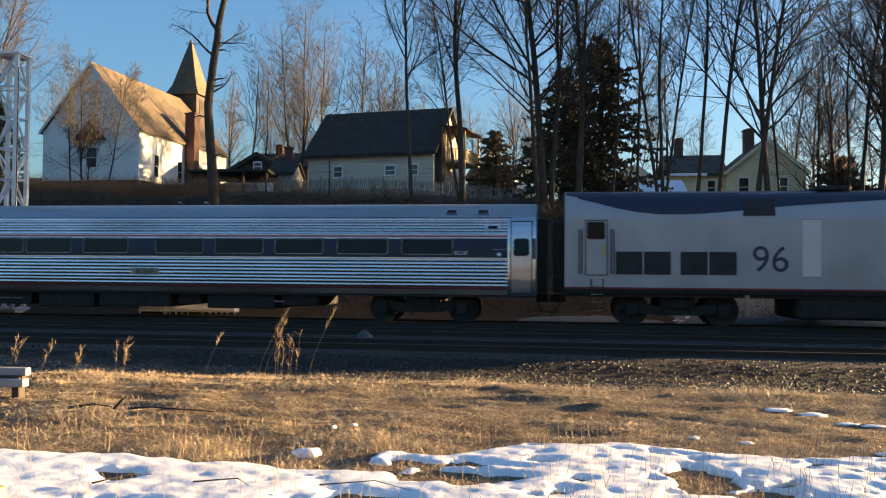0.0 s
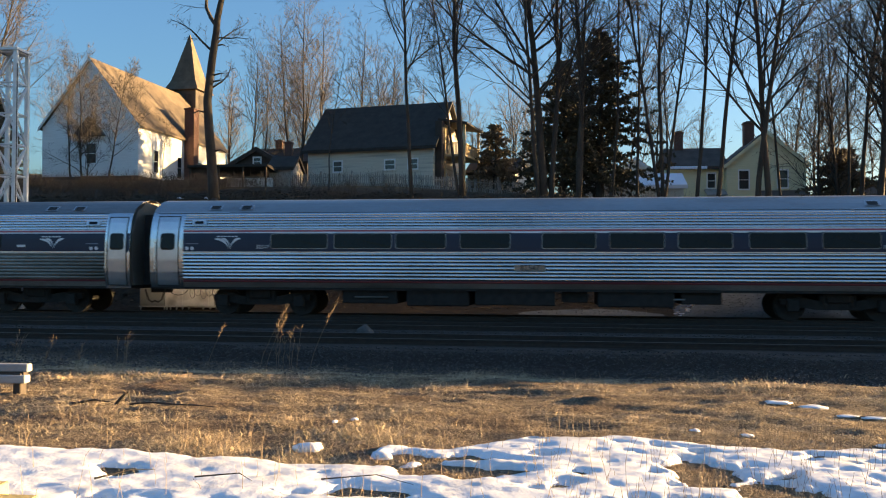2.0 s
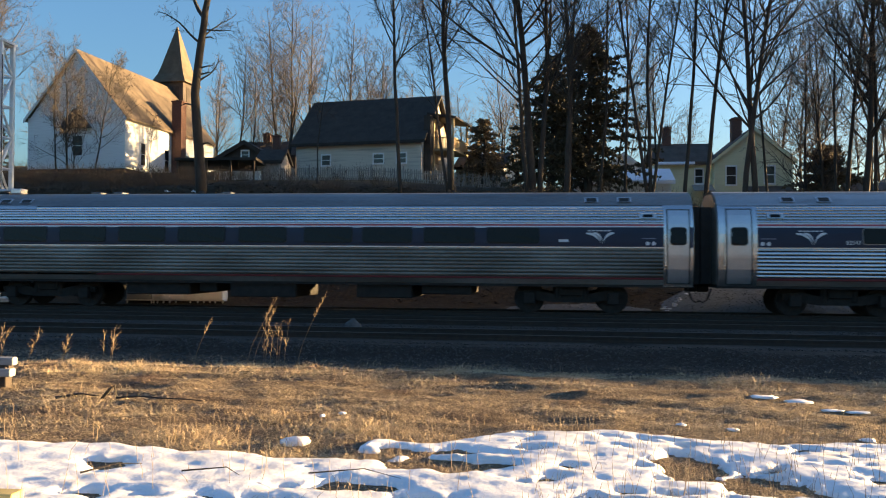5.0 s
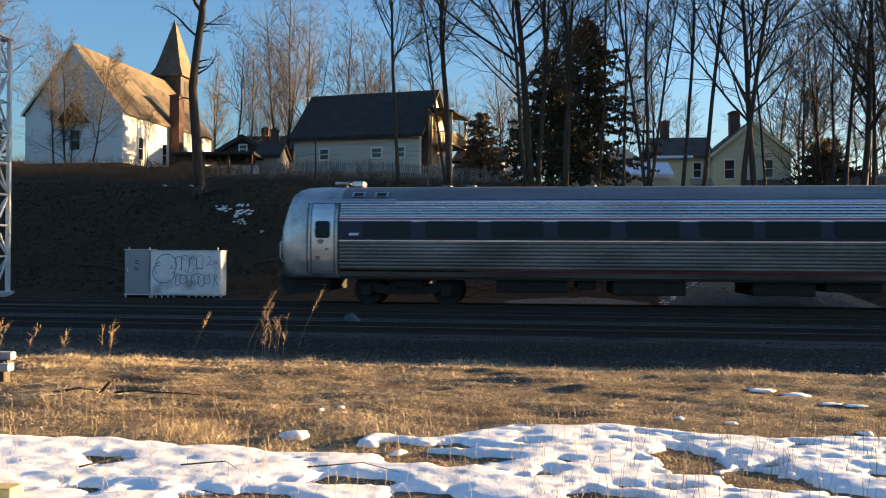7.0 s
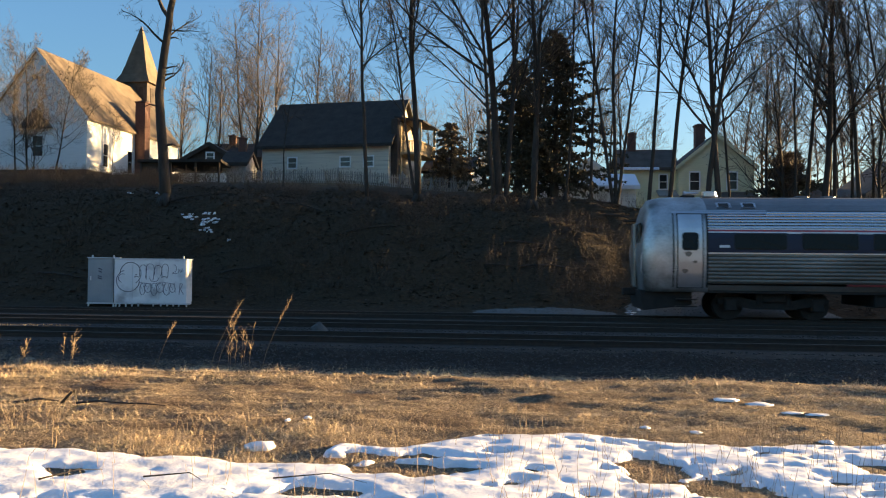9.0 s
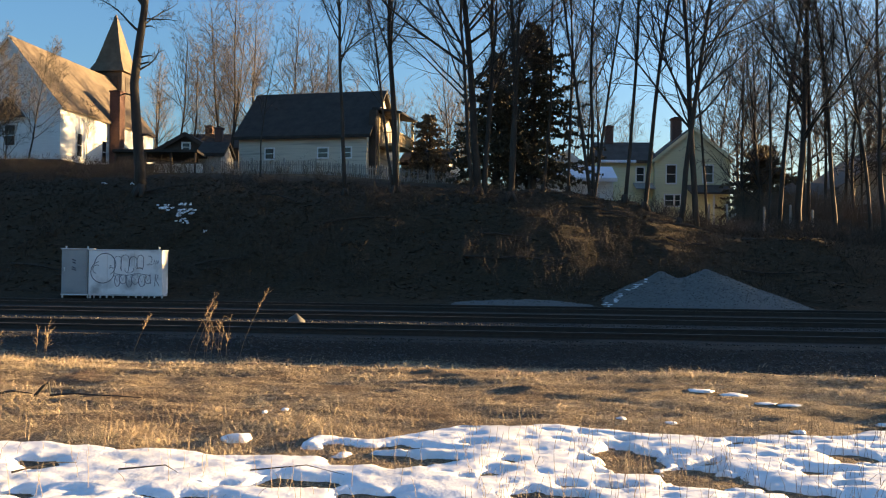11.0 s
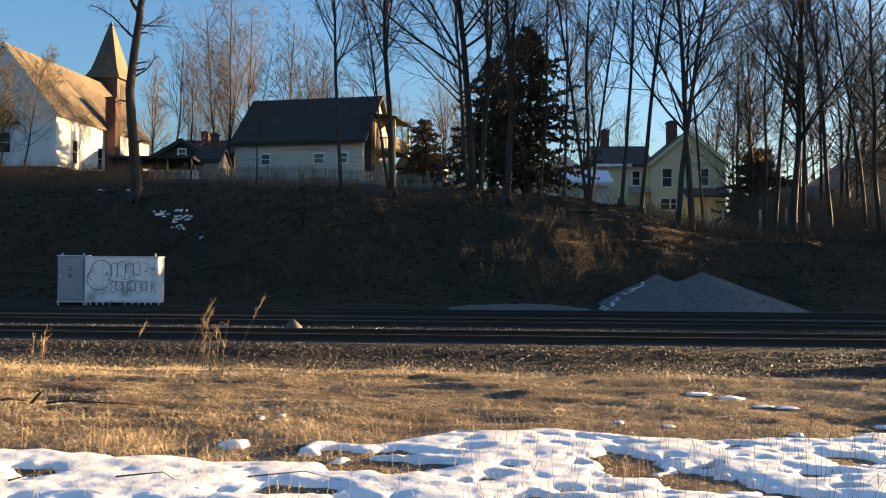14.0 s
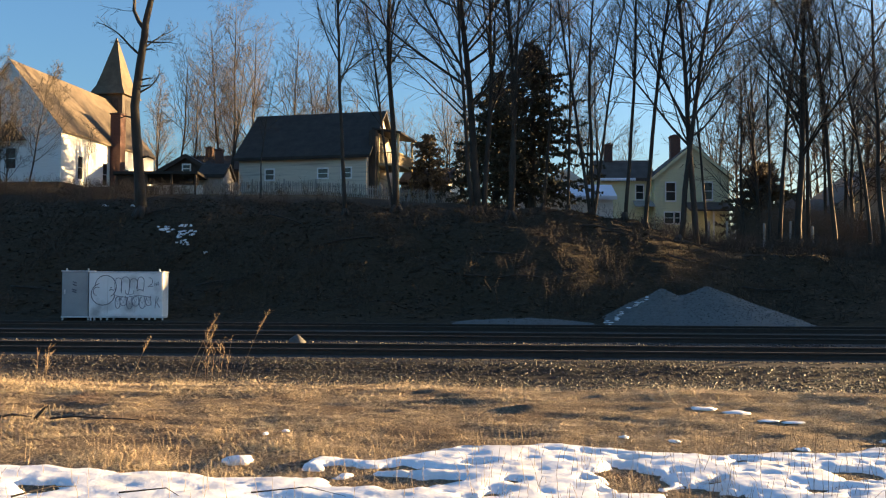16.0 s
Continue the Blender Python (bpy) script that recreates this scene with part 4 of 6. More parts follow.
part("handrail", Geo().box(11.9, 14.0, 1.58, 1.70, 3.6, 3.68).box(13.87, 13.99, 1.6, 6.3, 3.6, 3.68), TAN_WOOD, HOUSE, "tan handrail")
part("porch_door", Geo().box(11.70, 11.76, 3.4, 4.4, 2.7, 4.8), DARK_WOOD, HOUSE, "dark balcony door")
part("timber_chase", Geo().box(11.72, 12.3, 0.5, 1.2, -1, 5.4), DARK_WOOD, HOUSE, "dark timber chase")
ANNEX = house("shed", "low pale annex with dark lean roof behind house", pose(-8.2, 76, 8.6, 0, 0, -10), 4.5, 5.0, 1.6, 3.0, "x", BEIGE_WALL, DARK_ROOF, over=0.25)

# dark cottage with a lean-to and a grey shed
COTTAGE = house("cottage", "small dark brown cottage with a white window", pose(-27.1, 66, 8.0, 0, 0, 4), 4.7, 6.0, 1.9, 3.3, "y", DARK_WOOD, DARK_ROOF, [("front", 2.4, 2.3, 0.55, 0.6)], over=0.3)
chimney(COTTAGE, 3.9, 4.5, 0.3, 1.5, 4.6)
BACK_HOUSE = house("cottage", "dark hip-roofed house glimpsed behind the cottage", pose(-33.0, 86, 10.5, 0, 0, 0), 6.5, 7, 2.3, 4.1, "x", DARK_WOOD, DARK_ROOF, over=0.4)
chimney(BACK_HOUSE, 2.2, 3.5, 0.4, 3, 5.2)
lean = thing("lean_to", "open timber lean-to with flat dark roof", "shed", at=pose(-27.9, 60, 7.2))
part("roof", Geo().prism([(-0.2, 1.9), (-0.2, 2.1), (3.4, 1.75), (3.4, 1.55)], "x", 0, 6.4), DARK_ROOF, lean, "flat dark felt roof")
for px in (0.1, 2.4, 4.3, 6.1):
    part("post", Geo().box(px, px + 0.12, 0, 0.12, -0.8, 1.9), DARK_WOOD, lean, "dark post")
part("back_wall", Geo().box(0, 2.4, 0.2, 0.3, -0.8, 1.9), DARK_WOOD, lean, "dark boarded wall")
part("white_panel", Geo().box(2.6, 6.3, 1.2, 1.3, -0.9, 1.2), WHITE_WALL, lean, "white painted panel")
house("shed", "weathered grey board shed beside the cottage", pose(-22.2, 62, 7.2), 1.9, 2.6, 2.0, 2.9, "x", GREY_WOOD, DARK_ROOF, over=0.15)

# pale yellow house
YH = house("house", "pale yellow two-storey house with front gable", pose(14.1, 72, 5.0), 6.3, 9, 5.25, 7.85, "y", YELLOW_WALL, BROWN_ROOF,
           [("front", 1.35, 3.95, 0.75, 1.5), ("front", 4.45, 4.0, 0.75, 1.4), ("front", 1.2, 1.7, 0.7, 0.9), ("front", 1.9, 1.7, 0.4, 0.9)], over=0.3)
chimney(YH, 2.6, 4.0, 0.42, 6.5, 9.4)
part("porch_roof", Geo().prism([(-2.2, 2.1), (0.0, 2.9), (0.0, 3.05), (-2.2, 2.25)], "x", 2.5, 6.3), BROWN_ROOF, YH, "brown porch roof")
for px in (2.7, 4.4, 6.1):
    part("porch_post", Geo().box(px, px + 0.12, -2.0, -1.88, -0.8, 2.2), TRIM, YH, "white porch post")
WING = house("house", "pale yellow wing with brown roof and chimney", pose(9.4, 73, 5.0), 4.68, 6, 5.2, 7.0, "x", YELLOW_WALL, BROWN_ROOF, [("front", 3.6, 4.0, 0.6, 1.2)], over=0.3)
chimney(WING, 1.3, 3.0, 0.36, 6, 8.65)
part("bay_roof", Geo().prism([(-1.5, 2.6), (0.0, 3.2), (0.0, 3.3), (-1.5, 2.7)], "x", 3.0, 4.66), GREY_WOOD, WING, "grey bay roof")
part("snow_strip", Geo().prism([(-0.42, 4.98), (0.25, 5.42), (0.25, 5.55), (-0.42, 5.16)], "x", -0.25, 3.2), SNOW_ROOF, WING, "strip of snow on the eave")

# snowy shed, far white house, dull house among the trees
SHED = house("shed", "low white shed under a snow-covered roof", pose(2.1, 60, 6.35), 6.7, 5, 0.95, 1.95, "x", WHITE_WALL, SNOW_ROOF, over=0.25)
house("house", "small white house far behind the trees", pose(5.4, 82, 7.5), 4.2, 6, 3.0, 4.6, "y", WHITE_WALL, BROWN_ROOF, [("front", 2.0, 2.2, 1.1, 1.0)], over=0.25)
DULL_WALL = surface("dull grey clapboard", (0.36, 0.32, 0.28), (0.50, 0.45, 0.39), 0.8, 0, 2, (0.3, 0.3, 7), 0.4, 14)
DULL_ROOF = surface("faded brown shingles", (0.13, 0.105, 0.085), (0.20, 0.165, 0.135), 0.9, 0, 1.5, bump=0.3)
house("house", "dull grey-brown gabled house behind bare trees", pose(26.0, 63, 3.6), 8.4, 9, 3.6, 6.6, "y", DULL_WALL, DULL_ROOF,
      [("front", 1.6, 1.7, 0.8, 1.2), ("front", 4.0, 1.7, 0.9, 1.2)], over=0.35)
house("house", "low grey-brown wing beside the gabled house", pose(22.9, 64, 3.6), 3.05, 6, 2.6, 4.0, "x", DULL_WALL, DULL_ROOF, [("front", 1.5, 1.55, 0.8, 1.1)], over=0.2)

# picket fence along the top of the bank
PICKET = Geo().prism([(-0.045, -0.35), (-0.045, 0.86), (0.0, 0.95), (0.045, 0.86), (0.045, -0.35)], "y", -0.012, 0.012).mesh("picket", GREY_WOOD)


def picket_fence(x0, y0, x1, y1, label, lean=4.0):
    f = thing("picket_fence", label, "fence", "picket fences", "")
    long = math.hypot(x1 - x0, y1 - y0)
    a = math.degrees(math.atan2(y1 - y0, x1 - x0))
    n = int(long / 0.165)
    for i in range(n):
        u = i / n
        x, y = x0 + (x1 - x0) * u, y0 + (y1 - y0) * u
        p = new("picket", PICKET)
        p.parent = f
        p.matrix_basis = pose(x, y, ground_z(x, y) + random.uniform(-0.05, 0.04), 0, random.gauss(0, lean), a + random.uniform(-4, 4))
    for i in range(int(long / 2.4) + 1):
        u = min(1, i * 2.4 / long)
        x, y = x0 + (x1 - x0) * u, y0 + (y1 - y0) * u
        part("post", Geo().box(x - 0.05, x + 0.05, y + 0.02, y + 0.12, ground_z(x, y) - 0.4, ground_z(x, y) + 1.15), GREY_WOOD, f, "grey fence post")
    for dz in (0.22, 0.68):
        g = Geo()
        m = 8
        g.tube([(x0 + (x1 - x0) * i / m, y0 + (y1 - y0) * i / m + 0.03, ground_z(x0 + (x1 - x0) * i / m, y0 + (y1 - y0) * i / m) + dz) for i in range(m + 1)], [0.035] * (m + 1), 4)
        part("rail", g, GREY_WOOD, f, "grey fence rail")
    return f


picket_fence(-19.8, 60, -6.6, 59, "weathered grey picket fence in front of house", 1.5)
picket_fence(-6.5, 58, -0.9, 59, "crooked pale grey picket fence with leaning pickets", 6.0)
for i, (x, y) in enumerate(((11.9, 46), (13.0, 46.2), (15.0, 46.4), (16.5, 46.6), (17.7, 46.6))):
    post = thing("fence_post", "pale wooden fence post on the bank top", "fence post", "fence posts", at=pose(x, y, ground_z(x, y) - 0.2, random.uniform(-2, 2), random.uniform(-3, 3)),
                 geo=Geo().box(-0.055, 0.055, -0.05, 0.05, 0, 1.5 + 0.15 * (i % 2), 0.012), material=GREY_WOOD)


# ---- beside the line ----
def relay_cabinet():
    """Double equipment cabinet on short legs, scrawled over."""
    c = thing("equipment_cabinet", "pale grey trackside cabinet with dark scrawled lettering", "cabinet", at=pose(-15.85, 30.0, 0.0, 0, 0, 2))
    c.scale = (0.955, 1, 0.985)
    skin = surface("pale grey cabinet paint", (0.72, 0.74, 0.76), (0.84, 0.85, 0.86), 0.45, 0.1, 1.5, bump=0.04, stain=(0.40, 0.40, 0.41), stain_scale=1.2)
    grey = surface("mid grey cabinet paint", (0.24, 0.27, 0.29), (0.33, 0.36, 0.38), 0.5, 0.2, 1.5, bump=0.04)
    part("base", Geo().box(-0.03, 4.0, 0, 0.6, 0.03, 0.08), GALV, c, "steel base frame")
    small = part("small_cabinet", Geo().box(0.0, 1.02, 0, 0.6, 0.08, 1.76, 0.012), grey, c, "grey narrow cabinet")
    part("door", Geo().box(0.05, 0.97, -0.022, 0.0, 0.13, 1.71, 0.006), grey, small, "grey door")
    part("handle", Geo().box(0.12, 0.16, -0.06, -0.02, 0.92, 1.08, 0.004), GALV, small, "steel handle")
    part("top", Geo().box(-0.03, 1.05, -0.04, 0.64, 1.76, 1.80, 0.01), GALV, small, "overhanging lid")
    big = part("large_cabinet", Geo().box(1.06, 3.95, 0, 0.6, 0.08, 1.73, 0.012), skin, c, "pale wide cabinet")
    part("top", Geo().box(1.04, 3.98, -0.04, 0.64, 1.73, 1.77, 0.01), GALV, big, "overhanging lid")
    for x0, x1 in ((1.10, 1.80), (1.82, 2.86), (2.88, 3.91)):
        part("door", Geo().box(x0, x1, -0.016, 0.0, 0.12, 1.69, 0.004), skin, big, "pale door leaf")
    for k, x in enumerate((0.0, 1.0, 1.1, 1.25, 1.5, 1.75, 2.0, 2.6, 2.9, 3.15, 3.4, 3.62, 3.92)):
        part("leg", Geo().box(x - 0.015, x + 0.035, 0.05, 0.10, -0.35, 0.05), GALV, c, "short steel leg")
    for x in (0.1, 0.95, 3.75):
        part("lifting_eye", Geo().box(x, x + 0.05, 0.1, 0.14, 1.76, 1.88), GALV, c, "lifting lug")
    ink = surface("dark marker paint", (0.02, 0.03, 0.06), (0.04, 0.05, 0.09), 0.6, 0, 4, bump=0)
    ink2 = surface("faded grey marker paint", (0.14, 0.15, 0.19), (0.19, 0.20, 0.24), 0.6, 0, 4, bump=0)

    def stroke(pts, r, mat):
        part("scrawl", Geo().tube([(x, -0.019, z) for x, z in pts], [r] * len(pts), 5), mat, big, "loose painted scrawl")
    arc = lambda cx, cz, rx, rz, a0, a1, n=14: [(cx + rx * math.cos(radians(a0 + (a1 - a0) * i / n)), cz + rz * math.sin(radians(a0 + (a1 - a0) * i / n))) for i in range(n + 1)]
    stroke(arc(1.62, 0.92, 0.46, 0.42, 110, 360), 0.014, ink)
    stroke(arc(1.72, 1.20, 0.42, 0.42, 175, -60), 0.014, ink)
    stroke(arc(1.40, 1.02, 0.16, 0.16, 60, 260), 0.012, ink)
    for cx, w, top, foot in ((2.22, 0.13, 1.46, 1.02), (2.50, 0.15, 1.50, 0.92), (2.82, 0.14, 1.44, 1.10), (3.10, 0.12, 1.50, 1.02)):
        stroke([(cx - w, foot + 0.05), (cx - w - 0.02, top - 0.12)] + arc(cx, top - 0.10, w + 0.01, 0.17, 178, 4, 8) + [(cx + w - 0.01, foot + 0.12), (cx + w - 0.04, foot)], 0.010, ink)
    stroke(arc(2.66, 1.02, 0.17, 0.13, 160, 380, 9), 0.010, ink)
    stroke(arc(3.45, 1.40, 0.10, 0.14, 110, -90, 8) + [(3.37, 1.20), (3.58, 1.22)], 0.009, ink)
    for dx in (3.62, 3.70, 3.76):
        stroke([(dx, 1.24), (dx + 0.03, 1.40), (dx + 0.06, 1.27)], 0.008, ink)
    for x0, x1, z in ((1.86, 2.05, 1.06), (1.90, 1.98, 1.14), (2.95, 3.18, 1.06)):
        stroke([(x0, z), ((x0 + x1) / 2, z + 0.03), (x1, z)], 0.014, ink)
    for k, (cx, w, h) in enumerate(((2.20, 0.10, 0.22), (2.42, 0.13, 0.17), (2.66, 0.11, 0.24), (2.90, 0.14, 0.18), (3.16, 0.12, 0.22), (3.40, 0.11, 0.16))):
        z = 0.60 + 0.05 * (k % 2)
        stroke(arc(cx, z, w, h, 70 + 25 * (k % 3), 330 + 30 * (k % 2), 12), 0.014, ink2)
        stroke([(cx - w, z + 0.18), (cx, z - 0.05), (cx + w * 0.7, z + 0.20), (cx + w, z - 0.16)], 0.011, ink2)
    stroke([(2.10, 0.86), (2.55, 0.80), (3.0, 0.88), (3.5, 0.80)], 0.011, ink2)
    stroke([(3.66, 0.40), (3.70, 0.85), (3.80, 0.80), (3.72, 0.62), (3.84, 0.42)], 0.014, ink2)
    for z in (1.38, 1.28, 1.10, 1.02):
        part("scrawl", Geo().tube([(0.42 + 0.02 * (z > 1.2), -0.027, z), (0.58, -0.027, z - 0.05)], [0.018, 0.018], 5), ink, small, "dark painted marks")
    return c


relay_cabinet()


def lattice_tower():
    """Square lattice mast of a signal bridge."""
    t = thing("signal_mast", "tall galvanised lattice steel mast on concrete footing", "mast", at=pose(-21.45, 30.2, 0.0, 0, 0, 4))
    w = 0.40
    part("footing", Geo().box(-0.75, 0.75, -0.75, 0.75, -0.5, 0.05, 0.03), surface("concrete", (0.28, 0.27, 0.26), (0.40, 0.39, 0.37), 0.9, 0, 5), t, "concrete footing")
    for sx in (-1, 1):
        for sy in (-1, 1):
            part("leg", Geo().box(sx * w - 0.075, sx * w + 0.075, sy * w - 0.075, sy * w + 0.075, 0.0, 10.1, 0.01), GALV, t, "square steel leg")
            part("foot_plate", Geo().box(sx * w - 0.2, sx * w + 0.2, sy * w - 0.2, sy * w + 0.2, 0.05, 0.10), GALV, t, "bolted foot plate")
    for k in range(8):
        z0, z1 = 0.25 + 1.22 * k, 0.25 + 1.22 * (k + 1)
        for s in (-1, 1):
            a, b = (-w, w) if (k + (s > 0)) % 2 else (w, -w)
            part("brace", Geo().bar((a, s * w, z0), (b, s * w, z1), 0.045, 6), GALV, t, "diagonal brace")
            part("brace", Geo().bar((s * w, a, z0), (s * w, b, z1), 0.045, 6), GALV, t, "diagonal brace")
            part("strut", Geo().bar((-w, s * w, z1), (w, s * w, z1), 0.04, 6), GALV, t, "cross strut")
            part("strut", Geo().bar((s * w, -w, z1), (s * w, w, z1), 0.04, 6), GALV, t, "cross strut")
    part("cable", Geo().tube([(w + 0.13, -w - 0.12, 9.5), (w + 0.14, -w - 0.12, 4), (w + 0.22, -w - 0.12, 2.4), (w + 0.12, -w - 0.12, 2.2)], [0.02] * 4, 5), RUBBER, t, "hanging black cable")
    part("top_frame", Geo().box(-w - 0.12, w + 0.12, -w - 0.12, w + 0.12, 10.05, 10.15), GALV, t, "top frame")


lattice_tower()


def stone_mesh(seed, flat=0.7):
    """One rough stone, about 1 m across, of 20 faces."""
    rnd = random.Random(seed)
    bm = bmesh.new()
    bmesh.ops.create_icosphere(bm, subdivisions=1, radius=0.5)
    for v in bm.verts:
        v.co *= rnd.uniform(0.72, 1.12)
        v.co.z *= flat
    bm.verts.index_update()
    out = ([tuple(v.co) for v in bm.verts], [tuple(q.index for q in f.verts) for f in bm.faces])
    bm.free()
    return out


STONES = [stone_mesh(i) for i in range(8)]


def scatter_stones(name, label, places, material, kind="stuff", category="gravel"):
    g = Geo()
    for x, y, z, s in places:
        v, f = STONES[random.randrange(8)]
        a = random.uniform(0, 6.283)
        ca, sa, tilt = math.cos(a) * s, math.sin(a) * s, random.uniform(-0.5, 0.5)
        g.add([(x + p * ca - q * sa, y + p * sa + q * ca, z + (r + p * tilt) * s) for p, q, r in v], f)
    return thing(name, label, category, kind=kind, geo=g, material=material)


PILE_STONE = surface("grey crushed stone", (0.062, 0.066, 0.064), (0.145, 0.152, 0.146), 0.85, 0, 8, bump=0.3, per="island", spread=0.5)
# BED_STONE carries the shade beside the tracks in its colour
BED_STONE = surface("shade-darkened ballast stones", (0.008, 0.007, 0.006), (0.034, 0.030, 0.027), 0.5, 0, 8, bump=0.3, per="island", spread=0.5)


def pile_z(x, y):
    """A two-topped heap with a low tail of spilled stone."""
    h = 0.0
    for cx, cy, r, top in ((6.35, 31.2, 2.75, 1.36), (8.05, 31.4, 3.9, 1.42), (7.2, 31.0, 2.7, 1.05)):
        d = math.hypot((x - cx), (y - cy) * 1.15)
        h = max(h, top * max(0.0, 1 - d / r))
    d = math.hypot((x - 1.2) / 3.6, (y - 30.6) / 1.1)
    h = max(h, 0.24 * max(0.0, 1 - d ** 1.8))
    return h + 0.05 * fbm(x, y, 1.1, 4) * min(1, h * 4)


def gravel_pile():
    g = Geo()
    xs, ys = [-3.0 + 0.12 * i for i in range(130)], [28.3 + 0.14 * j for j in range(42)]
    g.v = [(x, y, -0.16 + pile_z(x, y)) for y in ys for x in xs]
    n = len(xs)
    g.f = [(j * n + i, j * n + i + 1, (j + 1) * n + i + 1, (j + 1) * n + i) for j in range(len(ys) - 1) for i in range(n - 1)
           if max(pile_z(xs[i], ys[j]), pile_z(xs[i + 1], ys[j + 1]), pile_z(xs[i], ys[j + 1])) > 0.01]
    p = thing("stone_heap", "heap of grey crushed stone with a thin snow edge", "gravel pile", kind="stuff", geo=g, material=PILE_STONE, smooth=True)
    places = []
    while len(places) < 5500:
        x, y = random.uniform(-2.5, 12), random.uniform(28.3, 32.6)
        h = pile_z(x, y)
        if h > 0.02 and random.random() < 0.25 + h:
            places.append((x, y, -0.17 + h, random.uniform(0.035, 0.10)))
    s = scatter_stones("loose_stones", "loose grey crushed stones covering the heap", places, PILE_STONE)
    snow = Geo()
    for i in range(26):
        u = random.random()
        x = 4.1 + 1.7 * u
        y = 30.0 + 0.9 * u + random.uniform(-0.25, 0.2)
        z = -0.16 + pile_z(x, y)
        v, f = STONES[i % 8]
        sx, sy = random.uniform(0.12, 0.3), random.uniform(0.1, 0.2)
        snow.add([(x + p * sx, y + q * sy, z + 0.02 + r * 0.06) for p, q, r in v], f)
    thing("snow_streak", "thin melting snow streak on the stone heap", "snow", kind="stuff", geo=snow, material=SNOW, smooth=True)
    return p


gravel_pile()


# ---- trees ----
BARK = surface("grey-brown bark", (0.020, 0.016, 0.013), (0.056, 0.045, 0.036), 0.9, 0, 5, (1, 1, 0.3), 0.6, 30, gap=0.03)
TWIG = surface("brown twigs", (0.043, 0.033, 0.026), (0.095, 0.073, 0.056), 0.85, 0, 2, bump=0)


def grow(stem, twig, rnd, start, way, long, r0, level, spec, taper=0.25):
    """One branch, and from it the next finer ones."""
    n = (12, 7, 4, 2)[min(level, 3)]
    pts, radii, p, d = [start], [r0], Vector(start), Vector(way).normalized()
    wob, up = spec["wob"] * (0.5, 1.8, 2.2, 2.4)[min(level, 3)], (0.03, 0.055, 0.05, 0.03)[min(level, 3)]
    for i in range(n):
        d = (d + Vector((rnd.gauss(0, wob), rnd.gauss(0, wob), rnd.gauss(0, wob * 0.6) + up))).normalized()
        p = p + d * (long / n)
        pts.append(p.copy())
        radii.append(r0 * (1 - (1 - taper) * (i + 1) / n))
    g = stem if level < 2 else twig
    g.tube(pts, radii, (8, 5, 3, 3)[min(level, 3)], cap=level == 0)
    if level >= spec["levels"]:
        return
    count = spec["kids"][level]
    low = spec["low"] if level == 0 else 0.18
    for k in range(count):
        u = low + (0.98 - low) * (k + rnd.random()) / count
        j = min(n - 1, int(u * n))
        q = pts[j].lerp(pts[j + 1], u * n - j)
        axis = (pts[j + 1] - pts[j]).normalized()
        a = rnd.uniform(0, 6.283)
        side = axis.cross(Vector((math.cos(a), math.sin(a), 0.2))).normalized()
        lean = radians(rnd.uniform(*spec["angle"]))
        kid = axis * math.cos(lean) + side * math.sin(lean)
        size = spec["size"][level] * long * (1.15 - 0.75 * (u - low) / (1 - low) if level == 0 else 1.05 - 0.5 * u) * rnd.uniform(0.7, 1.25)
        r = min(r0 * (1 - (1 - taper) * u) * 0.55, size * 0.0085 + 0.006)
        grow(stem, twig, rnd, q, kid, size, max(r, 0.0085) * (spec.get("fat", 1.0) if level else 1.0), level + 1, spec, 0.2 if level < 2 else 0.5)


SPECS = {
    "stub": dict(levels=3, kids=(1, 10, 7), size=(0.3, 0.42, 0.45), angle=(25, 65), low=0.3, wob=0.10),
    "tall": dict(levels=3, kids=(30, 11, 7), size=(0.235, 0.42, 0.45), angle=(26, 50), low=0.34, wob=0.055),
    "broad": dict(levels=3, kids=(26, 11, 8), size=(0.36, 0.44, 0.45), angle=(28, 58), low=0.26, wob=0.07),
    "sparse": dict(levels=3, kids=(12, 7, 5), size=(0.24, 0.42, 0.45), angle=(28, 55), low=0.40, wob=0.07),
    "thin": dict(levels=3, kids=(24, 9, 6), size=(0.19, 0.40, 0.45), angle=(24, 48), low=0.32, wob=0.05),
    "bushy": dict(levels=3, kids=(28, 10, 8), size=(0.36, 0.45, 0.45), angle=(25, 62), low=0.12, wob=0.08),
}


